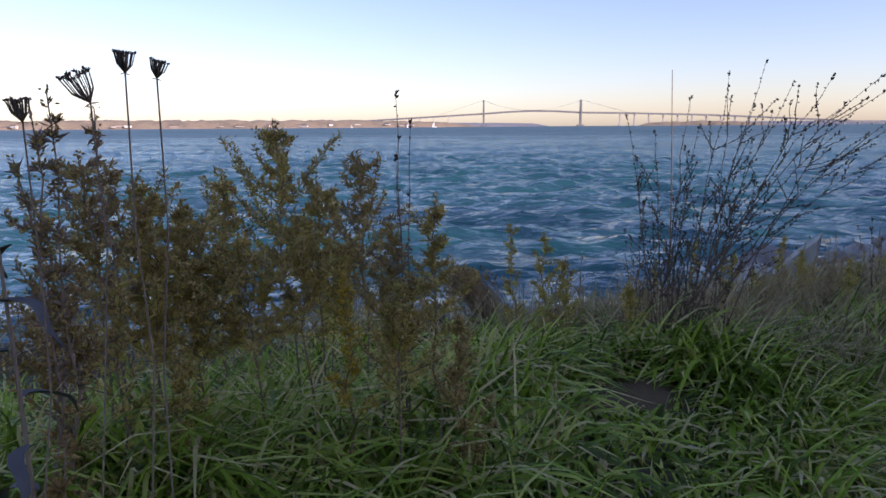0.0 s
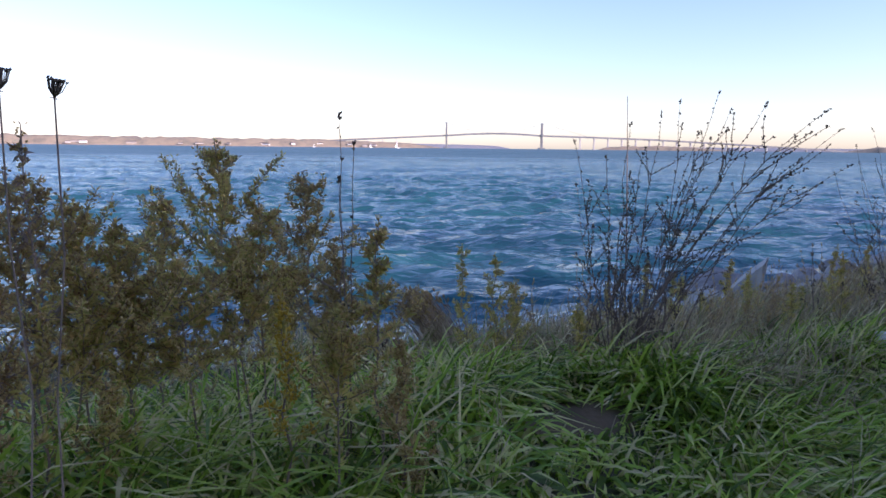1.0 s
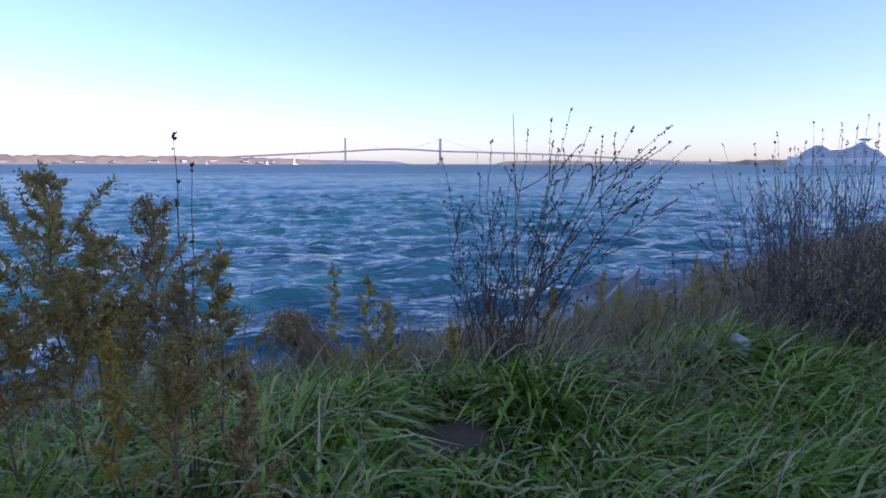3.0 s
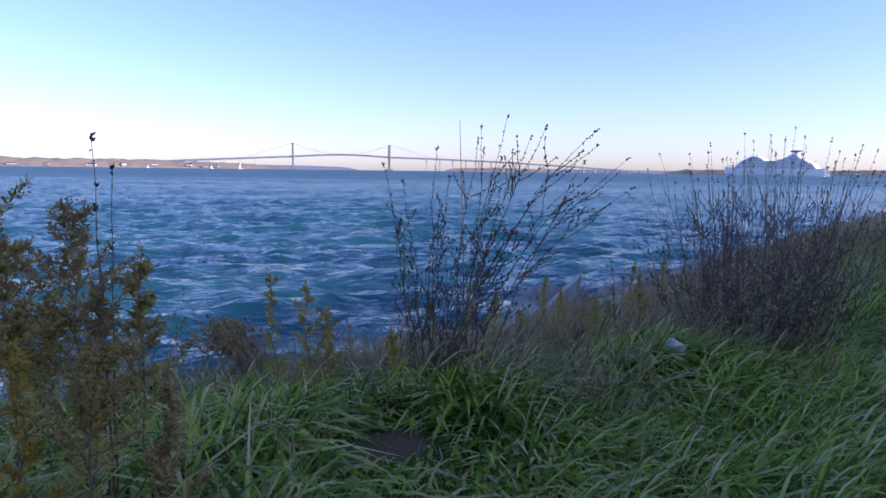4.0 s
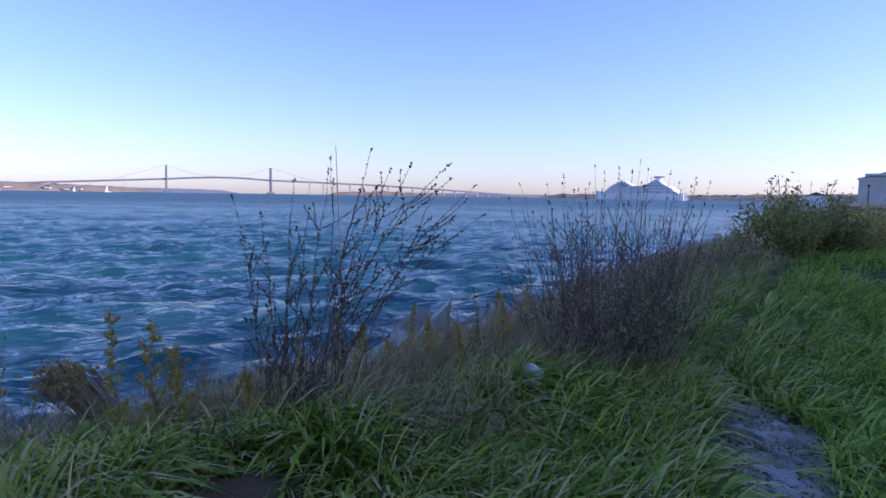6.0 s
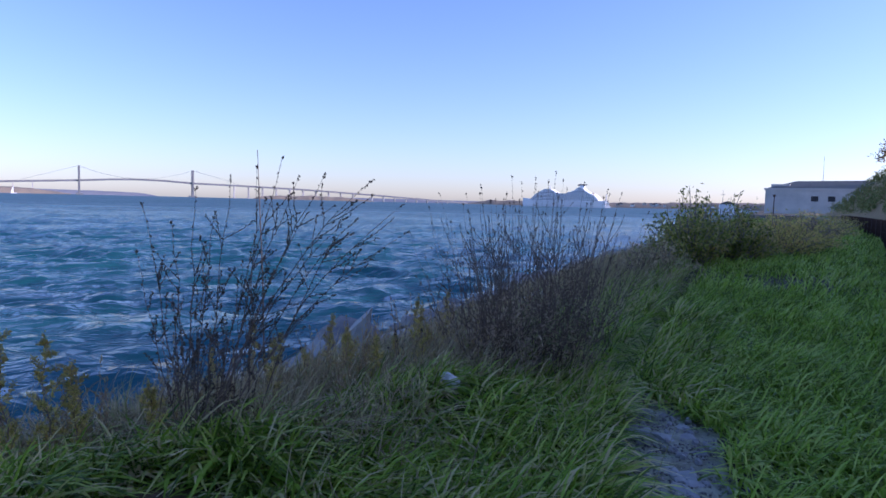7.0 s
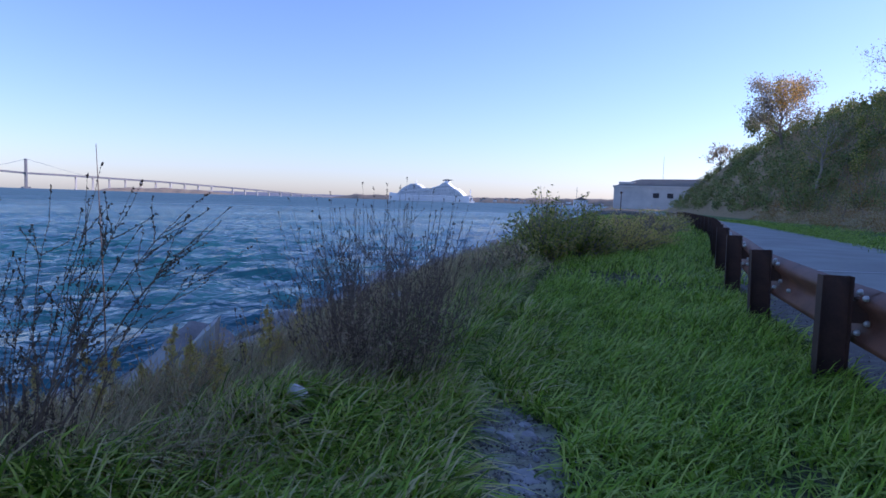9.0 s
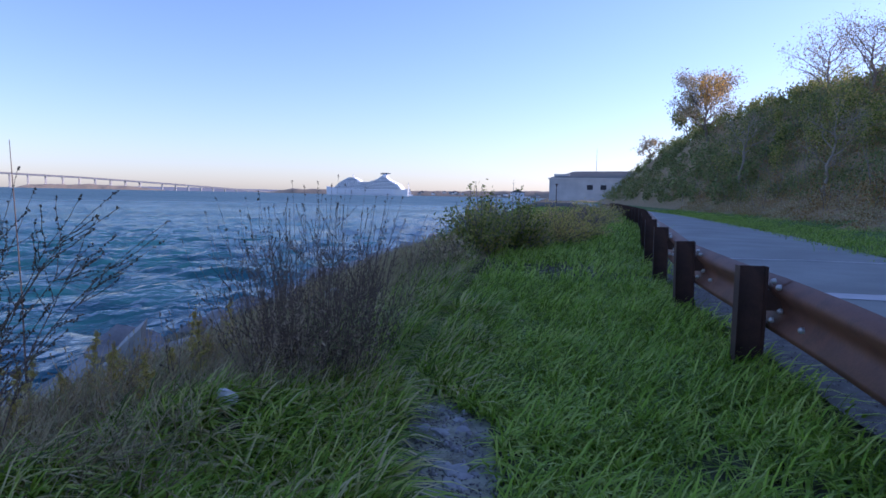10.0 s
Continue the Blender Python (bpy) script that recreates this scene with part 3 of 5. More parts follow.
# ---------------------------------------------------------------- fort
def build_fort():
    at = Vector((226.7, 140.6, 0))
    e = empty("stone_fort", (at.x, at.y, 0.2), "grey granite fort with a turfed parapet and gun openings", "fort", rz=radians(-67))
    g = Geo()
    g.prism([(0, -3), (70, -3), (70, 8.6), (0, 8.6)], 0, 60)
    w = g.thing("wall", GRANITE, e)
    c = Geo()
    c.prism([(-0.35, 8.0), (70.3, 8.0), (70.3, 8.7), (-0.35, 8.7)], -0.35, 60)
    c.thing("cordon", GRANITE, e)
    t = Geo()
    t.v += [Vector(p) for p in ((0.3, 0.3, 8.7), (70, 0.3, 8.7), (70, 60, 8.7), (0.3, 60, 8.7), (9, 6, 11.4), (64, 6, 12.0), (64, 54, 12.0), (9, 54, 11.4))]
    t.f += [(0, 1, 5, 4), (1, 2, 6, 5), (2, 3, 7, 6), (3, 0, 4, 7), (4, 5, 6, 7)]
    t.thing("parapet", TURF, e, "turf-covered parapet")
    b = Geo()
    b.box((1.5, 2, 8.7), (7.5, 8, 10.2))
    b.thing("sentry_box", GRANITE, e)
    for x in (14.5, 19.6, 26, 34, 42, 50):
        o = Geo()
        o.box((x, -0.12, 4.2), (x + 2.2, 0.5, 6.0))
        o.thing("gun_opening", DARK, e)
        for part_name, z0, z1 in (("lintel", 6.0, 6.5), ("stone_sill", 3.8, 4.2)):
            s = Geo()
            s.box((x - 0.3, -0.28, z0), (x + 2.5, 0.3, z1))
            s.thing(part_name, GRANITE, e)
    a = Geo()
    a.tube([Vector((16, 20, 11)), Vector((16, 20, 21))], [0.09, 0.05], 5, True)
    a.thing("flagpole", BRIDGE, e)


build_fort()


def lamp_post(at, h):
    e = empty("lamp_post", at, "thin dark lamp post before the fort", "lamp post")
    g = Geo()
    g.tube([Vector((0, 0, -0.3)), Vector((0, 0, 0.6)), Vector((0, 0, h * 0.86))], [0.13, 0.10, 0.07], 8, True)
    g.thing("pole", POST_STEEL, e)
    l = Geo()
    l.tube([Vector((0, 0, h * 0.86)), Vector((0, 0, h * 0.9)), Vector((0, 0, h * 0.98)), Vector((0, 0, h))], [0.1, 0.2, 0.26, 0.05], 8, True)
    l.thing("lantern", POST_STEEL, e)


lamp_post((113, 68, 0.3), 3.4)


def build_harbour_hut():
    e = empty("harbour_building", (262, 180, -1.2), "white harbour building with a signal mast", "building", rz=radians(-50))
    g = Geo()
    g.box((-3, -3, 0), (3, 3, 4.4))
    g.box((3, -2, 0), (6, 3, 2.6))
    g.thing("wall", WHITE, e)
    r = Geo()
    r.prism([(-3.3, 4.4), (3.3, 4.4), (0, 5.8)], -3.3, 3.3)
    r.thing("roof", ROOF, e)
    m = Geo()
    m.tube([Vector((-2, -2, 4)), Vector((-2, -2, 10.5))], [0.12, 0.06], 5, True)
    m.box((-2.6, -2.05, 8.6), (-1.4, -1.95, 8.75))
    m.thing("mast", BRIDGE, e)


build_harbour_hut()


# ---------------------------------------------------------------- guardrail
def build_guardrail():
    first = P(5.47, rail_v(5.47))
    e = empty("guardrail", (first.x, first.y, 0), "rust-brown weathered steel guardrail on dark posts", "guardrail")
    base = Vector((first.x, first.y, 0))

    def top(u):
        return 0.545 + 0.10 * smooth((u - 5.5) / 6.5)

    # the beam: a W profile (out, up)
    prof = [(-0.012, 0.156), (0.0, 0.150), (0.058, 0.118), (0.066, 0.085), (0.006, 0.03), (0.0, 0.0), (0.006, -0.03), (0.066, -0.085), (0.058, -0.118), (0.0, -0.150), (-0.012, -0.156)]
    seg = 3.81
    for s in range(-4, 14):
        g = Geo()
        us = [5.47 - 0.15 + seg * s + seg * i / 6 + (0.16 if i == 6 else 0) for i in range(7)]
        for side in (0, 1):
            for u in us:
                r0 = P(u, rail_v(u))
                out = (P(u, rail_v(u) - 1) - r0)
                for o, h in prof:
                    g.v.append(r0 + out * (0.165 - o * 1.0 - 0.004 * side + (0.004 if s % 2 else 0)) + Vector((0, 0, top(u) - 0.232 + h * 1.1 - 0.055 * smooth((5.5 - u) / 2.4))) - base)
        n = len(prof)
        for side in (0, 1):
            for i in range(6):
                for j in range(n - 1):
                    a = side * 7 * n + i * n + j
                    q = (a, a + n, a + n + 1, a + 1)
                    g.f.append(q if side else q[::-1])
        g.thing("beam", RUST, e, flat=False)
    bolt = Geo()
    bolt.tube([Vector((0, 0, 0)), Vector((0, 0.016, 0)), Vector((0, 0.026, 0))], [0.016, 0.016, 0.009], 8, True)
    bolt_me = bolt.mesh("bolt", ZINC)
    # an I-section post and its spacer block
    post = Geo()
    for a in (-0.078, 0.072):
        post.box((-0.052, a, -0.9), (0.052, a + 0.006, 0))
    post.box((-0.003, -0.072, -0.9), (0.003, 0.072, 0))
    post_me = post.mesh("post", POST_STEEL)
    block = Geo()
    block.box((-0.045, 0.0, -0.25), (0.045, 0.085, -0.13))
    block_me = block.mesh("spacer_block", POST_STEEL)
    rr = random.Random(3)
    for k in range(-4, 24):
        u = 5.47 + 1.905 * k
        d = (rail_v(u + 0.1) - rail_v(u - 0.1)) / 0.2
        yaw = math.atan2(0.5323, 0.8466) + math.atan(d) + math.pi
        m = Matrix.Translation(P(u, rail_v(u), top(u)) - base) @ Euler((rr.uniform(-0.02, 0.02), rr.uniform(-0.015, 0.015), yaw)).to_matrix().to_4x4()
        p = new("post", post_me)
        p.parent, p.matrix_basis = e, m
        b = new("spacer_block", block_me)
        b.parent, b.matrix_basis = e, m @ Matrix.Translation((0, 0.078, 0))
        if -3 < k < 6:
            for x, z in ((0.10, -0.075), (0.09, -0.125), (0.09, -0.245), (0.10, -0.295), (0.19, -0.10), (0.55, -0.27), (-0.10, -0.125), (-0.10, -0.245)):
                q = new("bolt", bolt_me)
                q.parent = e
                q.matrix_basis = m @ Matrix.Translation((x, 0.102 if abs(z + 0.185) > 0.07 else 0.15, z)) @ Matrix.Rotation(math.pi, 4, "Z")
    return e


build_guardrail()


# ---------------------------------------------------------------- grass
def blades(name, roots, lengths, widths, mat, label, seed, lean=(0.05, 0.0), droop=(0.3, 1.5), clump=0.42, centres=None):
    """One mesh of bent grass blades on roots (n, 3)."""
    r = np.random.RandomState(seed)
    n = len(roots)
    ang = r.uniform(0, 2 * np.pi, n)
    dirs = np.stack([np.cos(ang), np.sin(ang)], 1)
    if centres is not None:
        away = roots[:, :2] - centres
        dirs = dirs * (1 - clump) + clump * away / (np.linalg.norm(away, axis=1, keepdims=True) + 0.02)
    dirs = dirs + np.array(lean)
    dirs /= np.linalg.norm(dirs, axis=1, keepdims=True) + 1e-6
    bend = r.uniform(*droop, n)
    side = np.stack([-dirs[:, 1], dirs[:, 0]], 1)
    twist = r.normal(0, 0.5, n)
    sx = side[:, 0] * np.cos(twist) + dirs[:, 0] * np.sin(twist)
    sy = side[:, 1] * np.cos(twist) + dirs[:, 1] * np.sin(twist)
    verts = np.zeros((n, 7, 3))
    for i, (s, w) in enumerate(((0.0, 0.8), (0.4, 1.0), (0.75, 0.7))):
        out = lengths * (0.12 * s + bend * 0.75 * s ** 2)
        up = lengths * (s * (1 - 0.12 * bend) - bend * 0.55 * s ** 2.4)
        for j, sg in enumerate((-1, 1)):
            verts[:, 2 * i + j, 0] = roots[:, 0] + dirs[:, 0] * out + sg * sx * widths * w * 0.5
            verts[:, 2 * i + j, 1] = roots[:, 1] + dirs[:, 1] * out + sg * sy * widths * w * 0.5
            verts[:, 2 * i + j, 2] = roots[:, 2] + up
    out, up = lengths * (0.12 + bend * 0.75), lengths * (1 - 0.67 * bend)
    verts[:, 6, 0] = roots[:, 0] + dirs[:, 0] * out
    verts[:, 6, 1] = roots[:, 1] + dirs[:, 1] * out
    verts[:, 6, 2] = roots[:, 2] + up
    base = (np.arange(n) * 7)[:, None]
    quads = np.concatenate([base + np.array([[0, 1, 3, 2]]), base + np.array([[2, 3, 5, 4]])], 1).reshape(-1, 4)
    tris = base + np.array([[4, 5, 6]])
    me = bpy.data.meshes.new(name)
    me.vertices.add(n * 7)
    me.vertices.foreach_set("co", verts.reshape(-1))
    loops = np.concatenate([quads.reshape(-1), tris.reshape(-1)]).astype(np.int32)
    me.loops.add(len(loops))
    me.loops.foreach_set("vertex_index", loops)
    starts = np.concatenate([np.arange(len(quads)) * 4, len(quads) * 4 + np.arange(n) * 3]).astype(np.int32)
    me.polygons.add(len(starts))
    me.polygons.foreach_set("loop_start", starts)
    me.polygons.foreach_set("use_smooth", np.ones(len(starts), dtype=bool))
    me.update(calc_edges=True)
    me.materials.append(mat)
    return tagged(new(name, me), label, "grass", kind="stuff")


def bare(u, v):
    """True on the trodden path and the bare patch by the water."""
    c = np.interp(u, [3.0, 3.9, 4.7, 5.0, 5.3], [-0.62, -0.40, -0.27, -0.12, 0.10])
    w = np.interp(u, [2.6, 3.3, 3.9, 4.6, 4.85, 5.3], [0.0, 0.16, 0.23, 0.24, 0.18, 0.07])
    w *= 1.0 + 0.40 * noise.noise((u * 5.0, v * 5.0, 8.0))
    if abs(v - c) < w or ((u - 2.64) / 0.22) ** 2 + ((v - 0.93) / 0.12) ** 2 < 1 + 0.6 * noise.noise((u * 8, v * 8, 1)):
        return True
    du, dv = u - 4.115, v - 0.575  # round the loose stone
    return -0.30 < 0.94 * du + 0.33 * dv < 0.07 and abs(0.94 * dv - 0.33 * du) < 0.085


def trodden(u, v):
    """How far feet have kept the grass short: the way down to the bare patch."""
    if not (1.0 < u < 3.4 and -0.6 < v < 1.4):
        return 1.0
    s = min(1.0, max(0.0, ((u - 1.9) * 0.8 + (v + 0.1) * 1.05) / (0.8 ** 2 + 1.05 ** 2)))
    d = math.hypot(u - 1.9 - 0.8 * s, v + 0.1 - 1.05 * s)
    return 0.36 + 0.64 * smooth((d - 0.13) / 0.22)


def sow(seed, area, clumps, per, spread_r, keep=None):
    """Roots in tufts over the rectangle area = (u0, u1, v0, v1) of the plan."""
    r = random.Random(seed)
    roots, cents = [], []
    for _ in range(clumps):
        cu, cv = r.uniform(area[0], area[1]), r.uniform(area[2], area[3])
        if keep and not keep(cu, cv):
            continue
        c = P(cu, cv)
        for _ in range(per):
            u, v = cu + r.gauss(0, spread_r), cv + r.gauss(0, spread_r)
            if bare(u, v):
                continue
            p = P(u, v, gz(u, v) - 0.01)
            roots.append(p[:])
            cents.append((c.x, c.y))
    return np.array(roots), np.array(cents)


def turf(name, seed, area, clumps, per, spread_r, length, width, mat, label, keep=None, **kw):
    roots, cents = sow(seed, area, clumps, per, spread_r, keep)
    r = np.random.RandomState(seed)
    n = len(roots)
    # tufts differ in height
    k = np.array([0.75 + 0.5 * (0.5 + 0.5 * noise.noise((c[0] * 1.7, c[1] * 1.7, seed))) for c in cents])
    k *= np.array([trodden(q.dot(U), q.dot(V)) for q in (Vector(p) for p in roots)])
    return blades(name, roots, r.uniform(*length, n) * k, r.uniform(*width, n), mat, label, seed, centres=cents, **kw)


rail_side = lambda u, v: v > rail_v(u) - 0.12
turf("tall_grass", 11, (-1.2, 2.7, -0.3, 2.0), 446, 32, 0.09, (0.16, 0.40), (0.0084, 0.0224), GRASS, "tall rank green grass among weeds on the bank")
turf("bank_grass", 12, (2.5, 7.4, -0.3, 1.5), 576, 40, 0.085, (0.12, 0.34), (0.0098, 0.0224), GRASS, "tufts of long green grass on the bank edge", lambda u, v: v < edge_v(u) - 0.45)
turf("mown_grass", 13, (3.0, 9.0, -1.95, 0.9), 1368, 32, 0.08, (0.12, 0.26), (0.0084, 0.0168), LAWN, "lush green grass strip beside the guardrail", rail_side, droop=(0.35, 1.5), lean=(0.0, 0.0), clump=0.22)
turf("strip_grass", 14, (8.6, 22.0, -3.6, 1.2), 1656, 18, 0.13, (0.14, 0.28), (0.0112, 0.0210), LAWN, "green grass strip running along the shore", rail_side)
turf("far_strip_grass", 15, (21, 60, -5.2, 1.2), 1080, 9, 0.3, (0.2, 0.36), (0.0280, 0.0560), LAWN, "green grass strip further along the shore", rail_side)
turf("verge_grass", 16, (2.0, 60, -11.5, -5.7), 3600, 20, 0.22, (0.10, 0.22), (0.010, 0.020), LAWN, "low green verge below the hillside",
     lambda u, v: rail_v(u) - 6.5 < v < rail_v(u) - 3.9)
turf("dry_bank_grass", 17, (-1.5, 14.0, 1.0, 3.4), 700, 24, 0.10, (0.16, 0.42), (0.005, 0.010), DRY, "dry straw-coloured grass along the bank edge",
     lambda u, v: edge_v(u) - 0.4 < v < edge_v(u) + 1.6)
turf("straw_stalks", 18, (-1.0, 5.2, -0.1, 1.4), 170, 5, 0.12, (0.3, 0.55), (0.002, 0.0045), DRY, "scattered dry straw blades in the green grass", droop=(0.15, 0.6))
turf("front_grass", 19, (-0.2, 1.75, 0.12, 1.2), 230, 26, 0.07, (0.26, 0.56), (0.0070, 0.0168), GRASS, "long arching grass blades before the weeds", droop=(0.35, 1.2), lean=(0.1, 0.05))
turf("edge_grass", 23, (5.4, 13.0, 0.15, 1.5), 331, 34, 0.10, (0.2, 0.42), (0.0084, 0.0168), GRASS, "long green grass along the bank edge", lambda u, v: v < edge_v(u) - 0.35)
turf("rough_grass", 24, (-5.0, 3.2, -1.85, 2.2), 1224, 22, 0.08, (0.08, 0.22), (0.0070, 0.0150), GRASS, "rough green grass on the bank", lambda u, v: v < edge_v(u) and not (0.1 < u < 2.4 and 0.1 < v < 1.1))
turf("tan_grass", 20, (5.9, 11.5, 0.15, 1.5), 260, 26, 0.10, (0.26, 0.46), (0.005, 0.010), DRY, "tall pale dry grass beside the shrubs", lambda u, v: v > 0.35 or u > 8)
turf("arching_blades", 22, (-0.2, 2.3, 0.1, 1.4), 120, 4, 0.08, (0.40, 0.62), (0.0070, 0.0154), GRASS, "single long pale grass blades arching over", droop=(0.5, 1.1), lean=(0.15, -0.05))
turf("tan_edge_grass", 26, (3.3, 5.6, 0.55, 2.0), 300, 22, 0.09, (0.18, 0.40), (0.005, 0.010), DRY, "pale tan dry grass on the breaking bank",
     lambda u, v: v > edge_v(u) - 0.95 and not (3.9 < u < 4.3 and v < 0.95), droop=(0.2, 1.0))
turf("weed_fringe", 25, (2.2, 9.5, 0.4, 2.6), 620, 22, 0.11, (0.18, 0.42), (0.004, 0.007), DRY, "brown and tan dead weeds along the bank break",
     lambda u, v: edge_v(u) - 0.35 < v < edge_v(u) + 0.55, droop=(0.1, 0.8))


# ---------------------------------------------------------------- path, stones
def rnd_dir(r, up=0.0):
    while True:
        d = Vector((r.uniform(-1, 1), r.uniform(-1, 1), r.uniform(-1, 1)))
        if 0.05 < d.length < 1:
            d = d.normalized() + Vector((0, 0, up))
            return d.normalized()


def rock_geo(r, seed, squash=0.7, cuts=2):
    bm = bmesh.new()
    bmesh.ops.create_icosphere(bm, subdivisions=cuts, radius=1.0)
    for v in bm.verts:
        p = v.co.copy()
        k = 1 + 0.35 * noise.noise(p * 0.9 + Vector((seed, 0, 0))) + 0.16 * noise.noise(p * 2.6 + Vector((0, seed, 0))) + 0.09 * noise.noise(p * 6.0 + Vector((0, 0, seed)))
        v.co = Vector((p.x * k * r, p.y * k * r * 0.8, p.z * k * r * squash))
    rr = random.Random(seed * 7 + 1)
    for _ in range(9):  # flat broken faces
        d = Vector((rr.uniform(-1, 1), rr.uniform(-1, 1), rr.uniform(-0.6, 1))).normalized()
        far = max(v.co.dot(d) for v in bm.verts) * rr.uniform(0.62, 0.85)
        for v in bm.verts:
            over = v.co.dot(d) - far
            if over > 0:
                v.co -= d * over
    g = Geo()
    g.v = [v.co.copy() for v in bm.verts]
    g.f = [tuple(v.index for v in f.verts) for f in bm.faces]
    bm.free()
    return g


def rock(u, v, r, seed, squash=0.7, sink=0.35, mat=ROCK, label="grey boulder on the shore bank", name="boulder", group="shore boulders", cuts=3):
    ob = rock_geo(r, seed, squash, cuts).thing(name, mat, flat=True)
    rr = random.Random(seed)
    ob.location = P(u, v, gz(u, v) + r * squash * (1 - 2 * sink) * 0.9)
    ob.rotation_euler = (rr.uniform(-0.25, 0.25), rr.uniform(-0.25, 0.25), rr.uniform(0, 6))
    return tagged(ob, label, "rock", group)


def build_path():
    us = lines((2.7, 5.4, 0.05))
    ks = [i / 8 for i in range(9)]
    ob = grid_mesh("footpath", us, ks, lambda u, v: 0.0, [DIRT])
    for p in ob.data.vertices:
        u, k = p.co.dot(U), p.co.dot(V)
        c = float(np.interp(u, [2.7, 3.0, 3.9, 4.7, 5.0, 5.4], [-0.75, -0.62, -0.40, -0.27, -0.12, 0.14]))
        w = float(np.interp(u, [2.7, 3.3, 3.9, 4.6, 4.85, 5.4], [0.12, 0.22, 0.29, 0.31, 0.26, 0.12]))
        v = c + (k - 0.5) * 2 * w * (1 + 0.2 * noise.noise((u * 4, k, 7)))
        edge = abs(2 * k - 1)
        p.co = P(u, v, gz(u, v) + 0.014 - 0.03 * edge ** 3 + 0.012 * noise.noise((u * 7, v * 7, 2)))
    tagged(ob, "trodden path of pale gravelly dirt through the grass", "path", kind="structure")
    d = Geo()
    n = 26
    d.v.append(P(2.68, 0.96, gz(2.68, 0.96) + 0.02))
    for ring in (0.5, 1.0):
        for i in range(n):
            a = 2 * math.pi * i / n
            k = ring * (1 + 0.25 * noise.noise((math.cos(a) * 2, math.sin(a) * 2, 4)))
            u, v = 2.66 + 0.30 * k * math.cos(a), 0.94 + 0.19 * k * math.sin(a)
            d.v.append(P(u, v, gz(u, v) + (0.016 if ring < 1 else -0.01)))
    for i in range(n):
        j = (i + 1) % n
        d.f += [(0, 1 + i, 1 + j), (1 + i, 1 + n + i, 1 + n + j, 1 + j)]
    tagged(d.thing("bare_patch", DAMP, flat=False), "bare trodden dirt patch at the bank edge", "path", kind="structure")
    rr = random.Random(21)
    flat_stones = [(4.55, -0.16, 0.04), (4.30, -0.38, 0.035), (4.12, -0.25, 0.03), (4.42, -0.12, 0.035), (3.9, -0.46, 0.04), (4.66, -0.36, 0.03), (4.05, -0.5, 0.03), (3.7, -0.4, 0.035), (5.05, 0.0, 0.04)]
    for i, (u, v, r) in enumerate(flat_stones):
        rock(u, v, r * 1.25, 300 + i, 0.35, 0.2, ROCK, "flat pale stone set in the path", "path_stone", "path stones", 2)
    pebble = [rock_geo(0.012, 400 + i, 0.7, 1).mesh("pebble", ROCK) for i in range(4)]
    for i in range(260):
        u = rr.uniform(2.9, 5.2)
        c = float(np.interp(u, [3.0, 3.9, 4.7, 5.3], [-0.62, -0.40, -0.27, 0.10]))
        v = c + rr.gauss(0, 0.12)
        q = new("pebble", pebble[i % 4])
        q.location = P(u, v, gz(u, v) + 0.018)
        q.rotation_euler = (rr.random() * 6, rr.random() * 6, rr.random() * 6)
        s = rr.uniform(0.4, 2.2)
        q.scale = (s, s, s)
        tagged(q, "small grey pebble on the dirt path", "pebble", "path pebbles")


build_path()


def loose_gravel(name, seed, count, spot, label):
    r = random.Random(seed)
    g = Geo()
    for _ in range(count):
        p = spot(r)
        d = rnd_dir(r)
        k = r.uniform(0.004, 0.014)
        g.drop(p - d * k * 0.5, d, k * 1.4, k * 0.6)
    tagged(g.thing(name, GRAVEL_STONE), label, "gravel", kind="stuff")


def spot_path(r):
    u = r.uniform(2.8, 5.25)
    c = float(np.interp(u, [2.8, 3.0, 3.9, 4.7, 5.0, 5.4], [-0.72, -0.62, -0.40, -0.27, -0.12, 0.14]))
    v = c + r.gauss(0, 0.12)
    return P(u, v, gz(u, v) + 0.014)


def spot_shoulder(r):
    u = 2.5 + 22 * r.random() ** 1.6
    v = rail_v(u) - 0.1 - 0.7 * r.random()
    return P(u, v, 0.018)


loose_gravel("path_gravel", 611, 2600, spot_path, "loose grey gravel on the trodden path")
loose_gravel("shoulder_gravel", 612, 5200, spot_shoulder, "loose grey gravel along the asphalt edge")
rock(4.115, 0.60, 0.058, 31, 0.62, -0.35, PALE_ROCK, "pale rounded stone lying in the grass", "stone", "loose stones")


def slab(u, v, z, size, turn, tilt, seed):
    """A split slab of pale rock that leans on the bank."""
    w, d, h = size
    bm = bmesh.new()
    bmesh.ops.create_cube(bm, size=1.0)
    bmesh.ops.subdivide_edges(bm, edges=bm.edges[:], cuts=5, use_grid_fill=True)
    for q in bm.verts:
        p = q.co.copy()
        k = 1 + 0.12 * noise.noise(p * 2.2 + Vector((seed, 0, 0))) + 0.05 * noise.noise(p * 7 + Vector((0, seed, 0)))
        top = 0.5 + p.z
        q.co = Vector((p.x * w * (1 - 0.75 * top) + 0.30 * w * top, p.y * d * (1 - 0.5 * top), p.z * h + 0.25 * h * p.x * top)) * k
    g = Geo()
    bm.verts.index_update()
    g.v = [q.co.copy() for q in bm.verts]
    g.f = [tuple(q.index for q in f.verts) for f in bm.faces]
    bm.free()
    ob = g.thing("boulder", SLAB_ROCK)
    ob.location = P(u, v, z)
    ob.rotation_euler = (radians(tilt), radians(8), radians(turn))
    tagged(ob, "pale grey split slab of rock leaning at the bank edge", "rock", "shore boulders")


